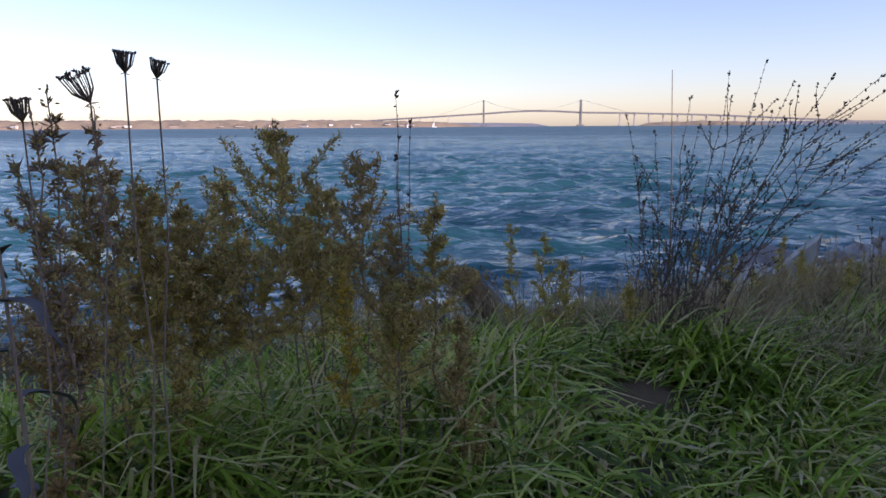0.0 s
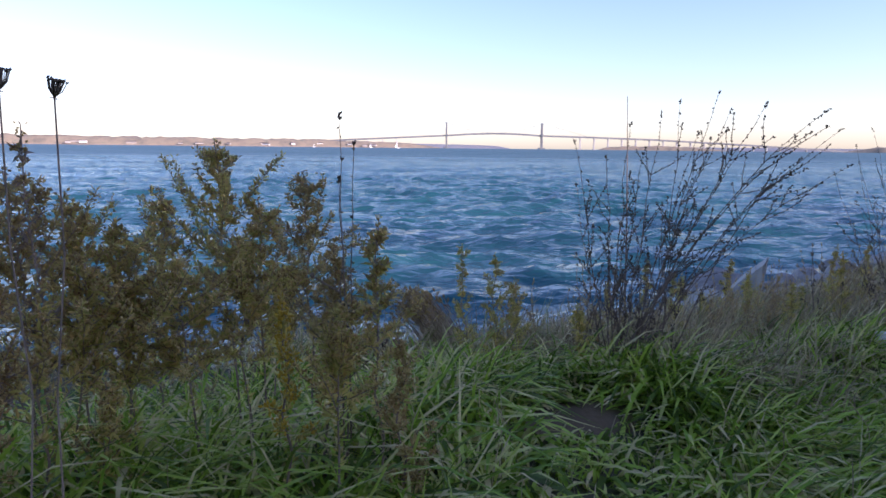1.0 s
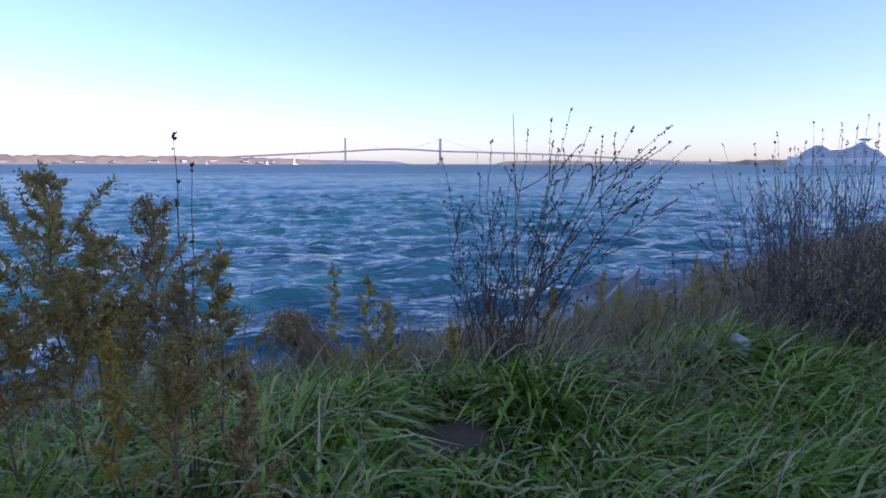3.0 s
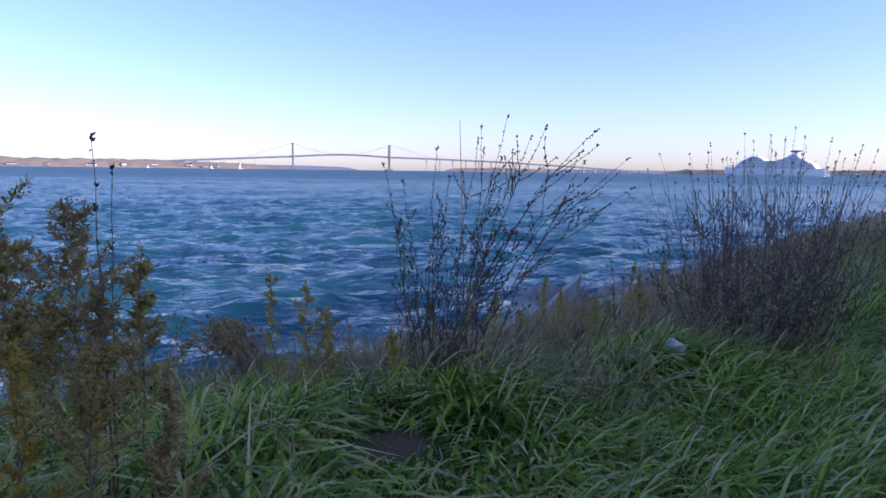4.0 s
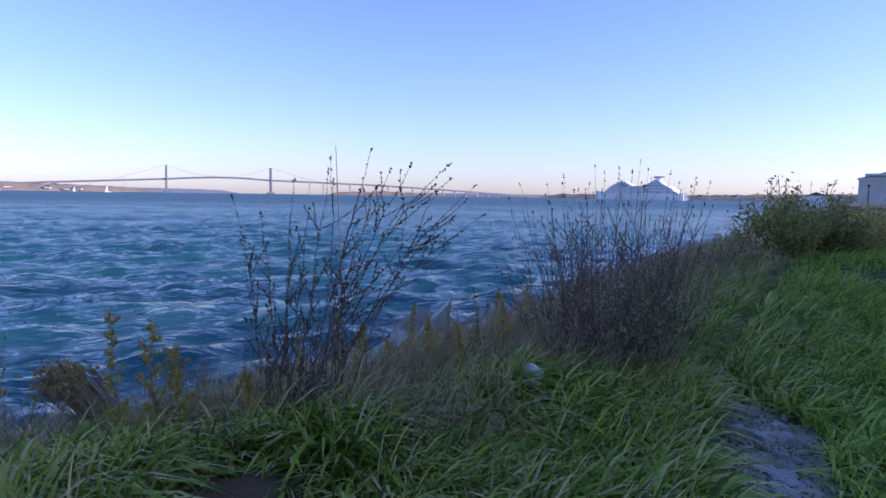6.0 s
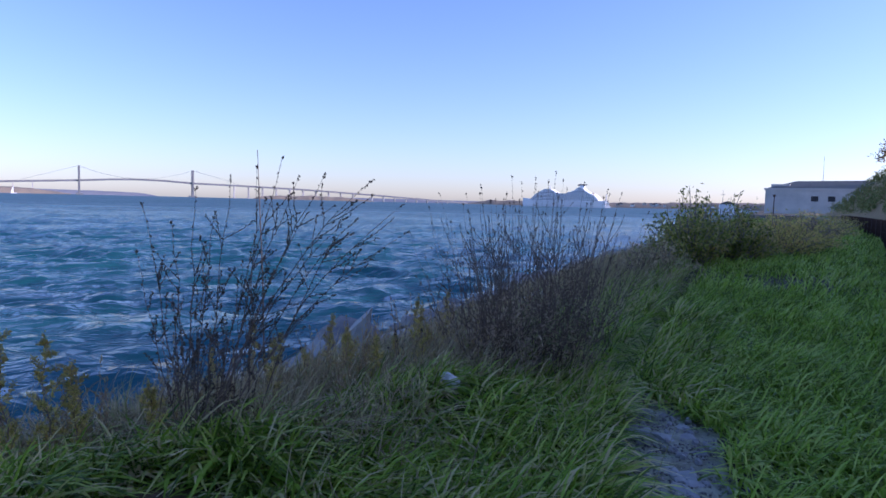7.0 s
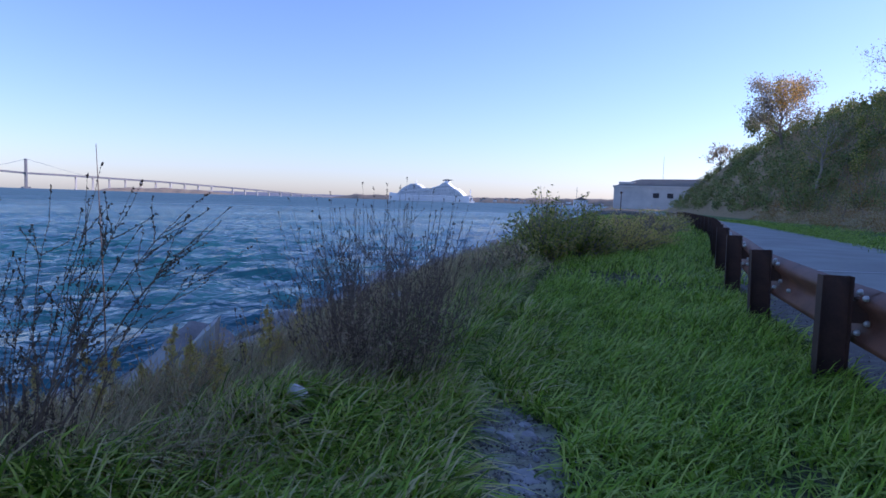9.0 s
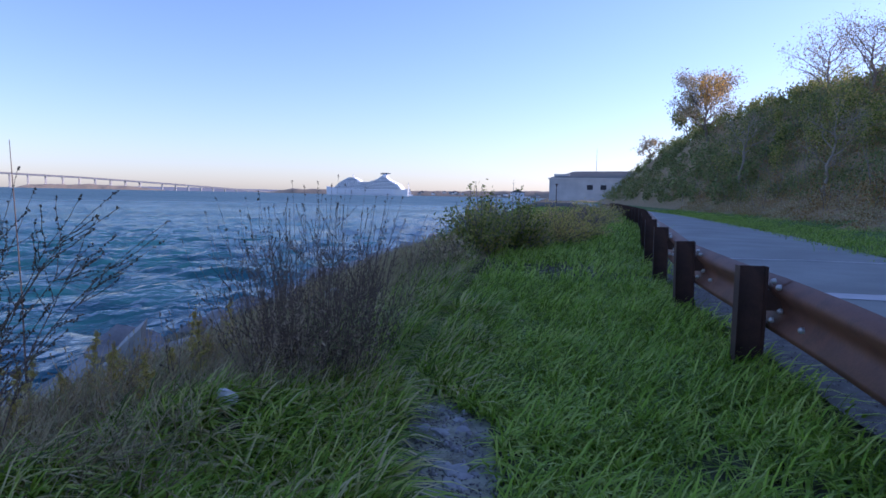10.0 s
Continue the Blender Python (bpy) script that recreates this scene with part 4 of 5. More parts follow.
slab(5.24, 1.98, -0.24, (0.44, 0.30, 0.56), -38, 14, 41)
slab(4.74, 2.0, -0.34, (0.42, 0.30, 0.44), 12, 8, 49)
rock(4.85, 1.62, 0.17, 42, 0.6, 0.25, PALE_ROCK, "pale broken rock at the bank edge")
rock(5.12, 1.66, 0.12, 43, 0.6, 0.25, PALE_ROCK, "pale broken rock at the bank edge")
rock(4.55, 1.95, 0.30, 44, 0.6, 0.3)
rock(5.75, 2.65, 0.34, 45, 0.6, 0.3, label="large pale grey boulder at the bank edge")
rock(7.3, 3.2, 0.48, 46, 0.65, 0.2, label="large pale grey boulder at the bank edge")
rock(4.65, 2.45, 0.30, 47, 0.65, 0.2)
rock(5.2, 1.72, 0.14, 48, 0.7, 0.15, PALE_ROCK, "pale broken rock at the bank edge")
rr = random.Random(55)
for i in range(16):  # flat pale stones trodden into the path
    u = rr.uniform(3.5, 4.9)
    c = float(np.interp(u, [3.0, 3.9, 4.7, 5.0, 5.3], [-0.62, -0.40, -0.27, -0.12, 0.10]))
    rock(u, c + rr.uniform(-0.14, 0.14), rr.uniform(0.03, 0.085), 760 + i, 0.22, 0.1, SLAB_ROCK if i % 3 else ROCK, "flat stone trodden into the path", "stone", "loose stones", cuts=2)
for i in range(26):  # pale stones at the break of the bank
    u = rr.uniform(3.4, 10.0)
    rock(u, edge_v(u) + rr.uniform(0.1, 0.9), rr.uniform(0.06, 0.17), 700 + i, rr.uniform(0.5, 0.7), 0.25, PALE_ROCK, "pale broken rock at the bank edge", cuts=2)
for i in range(120):
    u = rr.uniform(-3.5, 22)
    v = edge_v(u) + rr.uniform(0.6, 4.2)
    rock(u, v, rr.uniform(0.12, 0.34), 60 + i, rr.uniform(0.5, 0.75), 0.3, cuts=2)


# ---------------------------------------------------------------- weeds and shrubs
def bent(a, b, sag, steps, r, wob=0.0):
    """A curve from a to b that starts upright."""
    out = []
    for i in range(steps + 1):
        s = i / steps
        p = a.lerp(b, s)
        p.z += sag * math.sin(math.pi * s) * (b - a).length
        p += Vector((r.uniform(-wob, wob), r.uniform(-wob, wob), 0)) * (0 if i in (0, steps) else 1)
        out.append(p)
    return out


def along(pts, s):
    k = s * (len(pts) - 1)
    i = min(len(pts) - 2, int(k))
    return pts[i].lerp(pts[i + 1], k - i), (pts[i + 1] - pts[i]).normalized()


def goldenrod(x, y, top, width, seed, leaf=GOLD_LEAF, head=GOLD_SEED, label="olive-brown goldenrod gone to seed", dense=1.0, name="goldenrod", bottom=0.40):
    r = random.Random(seed)
    u, v = Vector((x, y, 0)).dot(U), Vector((x, y, 0)).dot(V)
    base = Vector((x + r.uniform(-0.05, 0.05), y + r.uniform(-0.05, 0.05), gz(u, v) - 0.02))
    e = empty(name, base, label, "plant", "goldenrod plants")
    tip = Vector((x, y, top)) - base
    st = Geo()
    lf, hd = Geo(), Geo()
    main = bent(Vector((0, 0, 0)), tip, 0.0, 7, r, 0.012)
    stems = [(main, 1.0)]
    nb = int((13 + width * 200) * dense)
    for i in range(nb):
        s = bottom + 0.02 + (0.95 - bottom) * (i + r.random()) / nb
        p, d = along(main, s)
        a = 2.4 * i + r.uniform(-0.5, 0.5)
        k = (s - bottom) / (1 - bottom)
        reach = width * r.choice((0.6, 0.9, 1.3, 1.6, 2.3)) * r.uniform(0.7, 1.1) * (1.10 - k ** 1.3)
        q = p + Vector((math.cos(a) * reach, math.sin(a) * reach, reach * r.uniform(0.2, 1.5)))
        q.z = min(q.z, tip.z - 0.012 * (i % 5))
        b = bent(p, q, r.uniform(-0.2, 0.1), 4, r, 0.004)
        st.tube(b, [0.0016, 0.0014, 0.0012, 0.001, 0.0007], 4)
        stems.append((b, 0.6))
    for pts, w in stems:
        main_stem = pts is main
        length = sum((b - a).length for a, b in zip(pts, pts[1:]))
        n = int((110 if main_stem else 14 + length * 280) * dense)
        for _ in range(n):
            s = r.uniform(bottom * 0.7, 1.0) if main_stem else r.uniform(0.12, 1.0)
            p, d = along(pts, s)
            out = rnd_dir(r, 0.35)
            out = (out - d * out.dot(d) * 0.6 + d * 0.6).normalized()
            side = out.cross(rnd_dir(r)).normalized()
            k = r.uniform(0.6, 1.25) * (1.25 - 0.6 * s)
            lf.quad_leaf(p, out, side, 0.024 * k, 0.0056 * k, r.uniform(-0.3, 0.3))
        plume = int((90 if main_stem else 18 + length * 260) * dense)
        for _ in range(plume):
            s = r.uniform(0.70 if main_stem else 0.40, 1.0)
            p, d = along(pts, s)
            out = rnd_dir(r, 0.5)
            big = 1.25 if head is YELLOW else 1.0
            hd.drop(p + out * r.uniform(0, 0.012), out, r.uniform(0.006, 0.013) * big, r.uniform(0.0016, 0.0034) * big)
    st.thing("twig_growth", STEM, e)
    m0 = Geo()
    m0.tube(main, [0.0037 - 0.0025 * i / 7 for i in range(8)], 5)
    m0.thing("stem", STEM, e)
    lf.thing("foliage", leaf, e)
    hd.thing("seed_head", head, e)
    return e


GOLD = [(0.75, 1.92, 0.77, 0.11), (0.94, 2.10, 0.69, 0.09), (1.16, 1.71, 0.60, 0.06), (0.61, 1.93, 0.65, 0.06), (0.86, 1.88, 0.63, 0.09),
        (1.05, 1.80, 0.52, 0.06), (0.41, 1.63, 0.70, 0.10), (0.51, 1.67, 0.64, 0.10), (0.57, 1.75, 0.59, 0.08), (0.74, 1.64, 0.52, 0.12),
        (0.83, 1.77, 0.54, 0.10), (1.10, 1.58, 0.45, 0.07), (0.58, 1.58, 0.52, 0.10), (0.88, 2.07, 0.43, 0.10), (0.62, 1.69, 0.45, 0.10)]
for i, (x, y, top, w) in enumerate(GOLD):
    brownish = i in (1, 5, 6)
    goldenrod(x, y, top, w, 500 + i, GOLD_SEED if brownish else GOLD_LEAF, GOLD_SEED,
              "browned goldenrod gone to seed among grass" if brownish else "olive-green goldenrod gone to seed on the bank", bottom=0.52)
BROWN = [(0.49, 1.56, 0.79, 0.03), (0.52, 1.35, 0.81, 0.025), (0.50, 1.33, 0.80, 0.025), (0.42, 1.40, 0.70, 0.05), (0.45, 1.42, 0.60, 0.07),
         (0.55, 1.45, 0.48, 0.10), (0.50, 1.37, 0.50, 0.10), (0.33, 1.30, 0.66, 0.05)]
for i, (x, y, top, w) in enumerate(BROWN):
    goldenrod(x, y, top, w, 540 + i, (GOLD_LEAF if i % 2 else RUST_LEAF) if i > 3 else STEM, GOLD_SEED, "dark brown withered weed with narrow seed plumes", 0.7 if i < 4 else 0.6, "withered_weed")
SMALL = [(1.44, 2.78, 0.38, 0.05), (1.57, 2.75, 0.35, 0.055), (1.65, 2.72, 0.25, 0.05), (2.46, 3.09, 0.20, 0.04), (1.87, 2.66, 0.17, 0.03),
         (2.95, 3.05, 0.16, 0.04), (3.35, 3.3, 0.26, 0.04), (3.42, 3.45, 0.28, 0.03), (3.0, 3.5, 0.1, 0.05),
         (2.62, 3.93, 0.12, 0.035), (2.76, 3.88, 0.05, 0.035), (3.03, 3.75, 0.16, 0.035), (3.07, 3.65, 0.10, 0.035), (3.40, 3.68, 0.02, 0.035), (3.65, 3.73, 0.05, 0.035), (3.83, 3.77, 0.25, 0.035), (2.38, 3.87, 0.00, 0.035), (4.00, 3.64, 0.10, 0.035), (2.78, 3.56, 0.02, 0.035)]
for i, (x, y, top, w) in enumerate(SMALL):
    goldenrod(x, y, top, w, 560 + i, GOLD_LEAF, GOLD_LEAF, "slim yellow-green weed at the bank edge", 0.8, "slim_weed", 0.15)
goldenrod(0.97, 1.56, 0.45, 0.035, 580, GOLD_LEAF, YELLOW, "small goldenrod still in yellow flower", 0.7)
goldenrod(1.20, 1.62, 0.36, 0.045, 581, GOLD_SEED, GOLD_SEED, "rust-orange withered weed in the grass", 1.0, "withered_weed", 0.15)
goldenrod(0.64, 1.50, 0.30, 0.05, 582, GOLD_LEAF, GOLD_SEED, "low goldenrod with yellowing leaves", 0.8)


goldenrod(0.66, 1.06, 0.34, 0.04, 583, RUST_LEAF, RUST_LEAF, "low rust-red withered weed in the grass", 0.6, "withered_weed", 0.3)


def withered_plant(x, y, z, seed):
    """A stalk with long drooping dead leaves."""
    r = random.Random(seed)
    q = Vector((x, y, 0))
    base = Vector((x, y, gz(q.dot(U), q.dot(V)) - 0.02))
    e = empty("withered_plant", base, "withered plant with drooping dark grey leaves", "plant")
    st = Geo()
    top = Vector((0, 0, z + 0.06 - base.z))
    main = bent(Vector((0, 0, 0)), top, 0.0, 5, r, 0.01)
    st.tube(main, [0.004, 0.0037, 0.0034, 0.003, 0.0025, 0.0018], 6)
    st.thing("stalk", STEM, e)
    for i in range(7):
        p, d = along(main, 0.55 + 0.43 * i / 6)
        a = 2.4 * i + 0.3
        out = Vector((math.cos(a), math.sin(a), 0))
        side = Vector((-out.y, out.x, 0))
        g = Geo()
        n = 6
        for j in range(n + 1):
            s = j / n
            c = p + out * (0.08 * s) + Vector((0.008 * math.sin(7 * s + i), 0, 0.02 * s - 0.07 * s * s))
            w = 0.009 * math.sin(math.pi * min(0.97, 0.12 + 0.88 * s)) ** 0.8
            for k in (-1, 0, 1):
                g.v.append(c + side * w * k + Vector((0, 0, 0.004 * abs(k))))
        for j in range(n):
            for k in range(2):
                b = j * 3 + k
                g.f.append((b, b + 1, b + 4, b + 3))
        g.thing("leaf", GREY_LEAF, e, flat=False)


withered_plant(0.655, 0.98, 0.57, 91)


def wild_carrot(x, y, z, size, seed, tilt):
    """A dried umbel, curled up like a nest, on a thin stalk."""
    r = random.Random(seed)
    u, v = Vector((x, y, 0)).dot(U), Vector((x, y, 0)).dot(V)
    base = Vector((x - 0.05 + r.uniform(-0.02, 0.02), y + 0.02, gz(u, v) - 0.02))
    e = empty("wild_carrot", base, "dried wild carrot with a curled dark seed head", "plant", "wild carrots")
    tip = Vector((x, y, z - size * 0.75)) - base
    s = Geo()
    stalk = bent(Vector((0, 0, 0)), tip, 0.0, 9, r, 0.006)
    s.tube(stalk, [0.0011 - 0.0004 * i / 9 for i in range(10)], 6)
    s.thing("stalk", STEM, e)
    h = Geo()
    axis = (tip - stalk[-2]).normalized() + Vector(tilt)
    axis.normalize()
    a = axis.orthogonal().normalized()
    b = axis.cross(a)
    for i in range(34):
        w = 2 * math.pi * i / 34 * 2.7 + r.uniform(-0.2, 0.2)
        k = math.sqrt((i + 0.5) / 34)
        radial = a * math.cos(w) + b * math.sin(w)
        end = tip + radial * size * 0.5 * k + axis * size * (0.78 + 0.14 * k + r.uniform(-0.05, 0.05))
        mid = tip + radial * size * 0.36 * k + axis * size * 0.40
        h.tube([tip.copy(), mid, end], [0.0004, 0.0004, 0.00035], 4)
        for _ in range(4):
            d = (axis + rnd_dir(r) * 0.9).normalized()
            h.drop(end, d, size * r.uniform(0.08, 0.18), 0.0007)
    for i in range(9):  # bracts below the head
        w = 2 * math.pi * i / 9
        d = (a * math.cos(w) + b * math.sin(w) - axis * 0.25).normalized()
        h.tube([tip.copy(), tip + d * size * 0.25], [0.0004, 0.0002], 3)
    h.thing("seed_head", TWIG, e, "dark curled seed head")
    return e


carrots = [wild_carrot(0.903, 0.735, 0.789, 0.0248, 1, (-0.45, 0, 0)), wild_carrot(0.928, 0.734, 0.804, 0.0160, 2, (0.05, 0, 0)),
           wild_carrot(0.960, 0.735, 0.798, 0.0138, 3, (0.25, 0, 0)), wild_carrot(0.850, 0.738, 0.770, 0.0176, 4, (-0.1, 0, 0))]


def budded_stem(tip, r, root=Vector((0, 0, 0)), thick=0.0040, buds=60, twigs=5, curve=-0.05, size=1.0):
    g, b = Geo(), Geo()
    pts = bent(root, tip, curve, 9, r, 0.008)
    g.tube(pts, [thick * (1 - 0.8 * i / 9) for i in range(10)], 5)
    runs = [pts]
    for _ in range(twigs):
        p, d = along(pts, r.uniform(0.25, 0.80))
        out = (d * 1.2 + rnd_dir(r) * 0.9).normalized()
        l = r.uniform(0.06, 0.17) * tip.length
        t = bent(p, p + out * l, -0.03, 4, r, 0.004)
        g.tube(t, [0.0018, 0.0015, 0.0012, 0.0010, 0.0006], 4)
        runs.append(t)
    for run in runs:
        n = buds if run is pts else buds // 4
        for i in range(n):
            s = (i + r.random()) / n
            if s < 0.22 and run is pts:
                continue
            p, d = along(run, s)
            o = (d * 0.7 + rnd_dir(r)).normalized()
            k = r.uniform(0.6, 1.3) * size
            if r.random() < 0.35:  # small cluster
                for _ in range(3):
                    b.drop(p, (o + rnd_dir(r) * 0.7).normalized(), 0.010 * k, 0.0028 * k)
            else:
                b.drop(p, o, 0.010 * k, 0.0027 * k)
        p, d = along(run, 0.999)
        for _ in range(5 if run is pts else 3):
            b.drop(p - d * r.uniform(0, 0.02), (d + rnd_dir(r) * 0.8).normalized(), 0.013 * size, 0.0036 * size)
    return g, b


def budded_bush(at, tips, roots, seed, label, extra=0, extra_h=(0.3, 0.7)):
    """A sparse bush whose stems can be told apart; each is a part with its buds below it."""
    r = random.Random(seed)
    e = empty("budded_shrub", at, label, "shrub")
    stems = []
    todo = []
    for i, t in enumerate(tips):
        root = roots[0].lerp(roots[1], r.random()) if t[0] > (roots[0].x + at.x) + 0.12 else roots[0]
        todo.append((Vector(t) - at, root + Vector((r.uniform(-0.04, 0.04), r.uniform(-0.04, 0.04), -0.02)) - Vector((0, 0, 0))))
    for _ in range(extra):
        root = roots[0].lerp(roots[1], r.uniform(-0.1, 1.15)) + Vector((r.uniform(-0.06, 0.06), r.uniform(-0.1, 0.1), -0.02))
        h = r.uniform(*extra_h)
        todo.append((root + Vector((r.uniform(-0.12, 0.30) * h, r.uniform(-0.15, 0.15) * h, h)), root))
    for tip, root in todo:
        g, b = budded_stem(tip - root, r, Vector((0, 0, 0)), 0.0028 if tip.z > 0.8 else 0.0020, 58 if tip.z > 0.7 else 34, 8 if tip.z > 0.7 else 6, 0.10 * min(1.0, max(-0.4, (tip.x - root.x) / 0.5)), 0.85)
        s = g.thing("stem", TWIG, e, at=root)
        b.thing("bud_growth", BUD, s)
        stems.append((s, root))
    return e, stems


BUSH_TIPS = [(2.36, 2.70, 0.98), (2.26, 2.74, 0.94), (2.39, 2.35, 0.91), (2.53, 2.29, 0.90), (2.75, 2.47, 0.82), (2.41, 2.60, 0.90), (2.18, 2.66, 0.89),
             (2.02, 2.57, 0.85), (1.86, 2.71, 0.79), (2.55, 2.48, 0.82), (2.52, 2.49, 0.72), (1.92, 2.54, 0.73), (1.86, 2.65, 0.63), (2.25, 2.53, 0.82),
             (2.12, 2.70, 0.75), (2.66, 2.58, 0.73), (2.79, 2.49, 0.71), (2.42, 2.52, 0.76), (2.05, 2.62, 0.66), (2.30, 2.66, 0.70)]
bush_at = Vector((2.05, 2.66, gz(Vector((2.05, 2.66, 0)).dot(U), Vector((2.05, 2.66, 0)).dot(V))))
bush_one, bush_stems = budded_bush(bush_at, BUSH_TIPS, (Vector((-0.02, 0, 0)), Vector((0.17, 0.04, 0))), 71,
                                   "sparse bare shrub with dark budded stems bent by wind", 14)

b2 = Vector((4.0, 3.15, gz(Vector((4.0, 3.15, 0)).dot(U), Vector((4.0, 3.15, 0)).dot(V))))


def thicket(at, n, rx, ry, hs, seed, label, name="bare_thicket", leaf=True, grey=0.5, fan=0.45):
    """Many upright thin stems with dry leaves low down."""
    r = random.Random(seed)
    e = empty(name, at, label, "shrub")
    bud, low, green = Geo(), Geo(), Geo()
    for i in range(n):
        a, k = r.uniform(0, 2 * math.pi), math.sqrt(r.random())
        root = Vector((math.cos(a) * rx * k, math.sin(a) * ry * k, -0.03))
        u, v = (at + root).dot(U), (at + root).dot(V)
        root.z = gz(u, v) - at.z - 0.02
        h = (hs[0] + (hs[1] - hs[0]) * r.random() ** 0.7) * (1.05 - 0.22 * k)
        tip = root + Vector((root.x * fan + r.uniform(-0.14, 0.2) * h, root.y * fan + r.uniform(-0.12, 0.12) * h, h))
        g, b = budded_stem(tip - root, r, Vector((0, 0, 0)), 0.0024, 34, 7, size=0.75)
        s = g.thing("stem", TWIG if name == "bare_thicket" else TUFT, e, at=root)
        off = root
        m = len(bud.v)
        bud.v += [p + off for p in b.v]
        bud.f += [tuple(q + m for q in f) for f in b.f]
        if leaf:
            for _ in range(32):
                p = root.lerp(tip, r.uniform(0.02, 0.48)) + Vector((r.gauss(0, 0.06), r.gauss(0, 0.06), 0))
                d = rnd_dir(r, 0.5)
                target = green if root.x > -rx * 0.15 and r.random() < grey else low
                target.quad_leaf(p, d, d.cross(rnd_dir(r)).normalized(), r.uniform(0.02, 0.055), r.uniform(0.004, 0.011))
    bud.thing("bud_growth", BUD if name == "bare_thicket" else GOLD_SEED, e)
    if leaf:
        low.thing("dry_foliage", TUFT if name == "bare_thicket" else DRY, e, "dry brown leaves")
        if green.v:
            green.thing("green_foliage", GREY_GREEN, e, "grey-green leaves")
    return e


thicket(b2, 165, 0.36, 0.28, (0.60, 1.26), 81, "dense bare brown shrub with upright budded stems", grey=0.7, fan=0.9)
for i, (x, y, n, rx, hs) in enumerate(((3.55, 3.5, 28, 0.32, (0.25, 0.6)), (2.95, 3.2, 26, 0.32, (0.2, 0.5)), (4.75, 3.9, 18, 0.4, (0.25, 0.6)),
                                       (0.95, 2.7, 16, 0.25, (0.3, 0.6)), (1.75, 2.85, 16, 0.25, (0.2, 0.42)), (2.35, 3.3, 18, 0.3, (0.2, 0.5)), (0.35, 2.5, 16, 0.3, (0.3, 0.7)), (5.1, 4.6, 14, 0.4, (0.25, 0.5)), (5.6, 4.95, 12, 0.45, (0.25, 0.5)), (6.6, 5.55, 12, 0.45, (0.25, 0.5)), (7.7, 6.1, 12, 0.45, (0.25, 0.45)))):
    q = Vector((x, y, 0))
    thicket(Vector((x, y, gz(q.dot(U), q.dot(V)))), n, rx, rx * 0.7, hs, 90 + i, "low brown dry weeds on the bank edge", "dry_weed_patch", True, grey=0.3)
weeds = random.Random(404)
for i in range(15):  # twiggy weeds along the break of the bank
    u = 3.6 + 6.4 * (i + weeds.random()) / 15
    v = edge_v(u) + weeds.uniform(-0.1, 1.0)
    thicket(P(u, v, gz(u, v)), 11, weeds.uniform(0.22, 0.36), 0.24, (0.16, 0.42), 300 + i, "purple-brown twiggy weeds on the breaking bank", "dry_weed_patch", True, grey=0.15)


def dead_tuft(x, y, seed):
    """A broom of dead stems blown over to one side, rusty at the tips."""
    r = random.Random(seed)
    q = Vector((x, y, 0))
    base = Vector((x, y, gz(q.dot(U), q.dot(V)) - 0.02))
    e = empty("dead_tuft", base, "leaning purple-brown dead tuft with rusty seed tips", "plant")
    stems, tips = Geo(), Geo()
    for _ in range(230):
        root = Vector((r.gauss(0.05, 0.035), r.gauss(0, 0.04), 0))
        tip = root + Vector((r.gauss(-0.20, 0.03), r.gauss(0.03, 0.035), r.uniform(0.24, 0.36)))
        pts = bent(root, tip, 0.08, 5, r, 0.01)
        stems.tube(pts, [0.0028, 0.0026, 0.0024, 0.002, 0.0016, 0.001], 4)
        for _ in range(3):
            p, d = along(pts, r.uniform(0.84, 1.0))
            o = (d + rnd_dir(r) * 0.9).normalized()
            tips.drop(p, o, r.uniform(0.014, 0.028), r.uniform(0.004, 0.007))
    stems.thing("stem_broom", TUFT, e)
    tips.thing("seed_head", GOLD_SEED, e, "rusty brown seed tips")


dead_tuft(1.42, 3.1, 131)


def tall_stalk(x, y, z, seed, label, name, n=3, spread=0.03):
    r = random.Random(seed)
    q = Vector((x, y, 0))
    base = Vector((x - 0.02, y, gz(q.dot(U), q.dot(V)) - 0.02))
    e = empty(name, base, label, "plant")
    for i in range(n):
        tip = Vector((x + r.uniform(-spread, spread), y + r.uniform(-spread, spread), z - 0.07 * i)) - base
        g, b = budded_stem(tip, r, Vector((0, 0, 0)), 0.0032, 26, 1, 0.0)
        s = g.thing("stem", TWIG, e)
        b.thing("bud_growth", BUD, s)
    return e


tall_stalk(1.10, 1.73, 0.83, 121, "dark dry stalk with seed clusters", "seed_stalk", 3, 0.035)
tall_stalk(2.06, 3.1, 0.42, 122, "thin dry stalk at the bank edge", "seed_stalk", 4, 0.2)
tall_stalk(3.2, 3.2, 0.35, 123, "thin dry stalk at the bank edge", "seed_stalk", 4, 0.2)


def build_rod():
    base = Vector((4.32, 9.12, -1.75))
    e = empty("leaning_rod", base, "thin dark rod leaning among the shore rocks", "rod")
    g = Geo()
    g.tube([Vector((0, 0, 0)), Vector((-0.03, 0.0, 1.4)), Vector((-0.10, 0.04, 3.21))], [0.013, 0.009, 0.004], 6, True)
    g.thing("shaft", TWIG, e)
    h = Geo()
    h.tube([Vector((0, 0, 0.05)), Vector((-0.006, 0, 0.5))], [0.018, 0.016], 8, True)
    h.thing("grip", POST_STEEL, e)


build_rod()


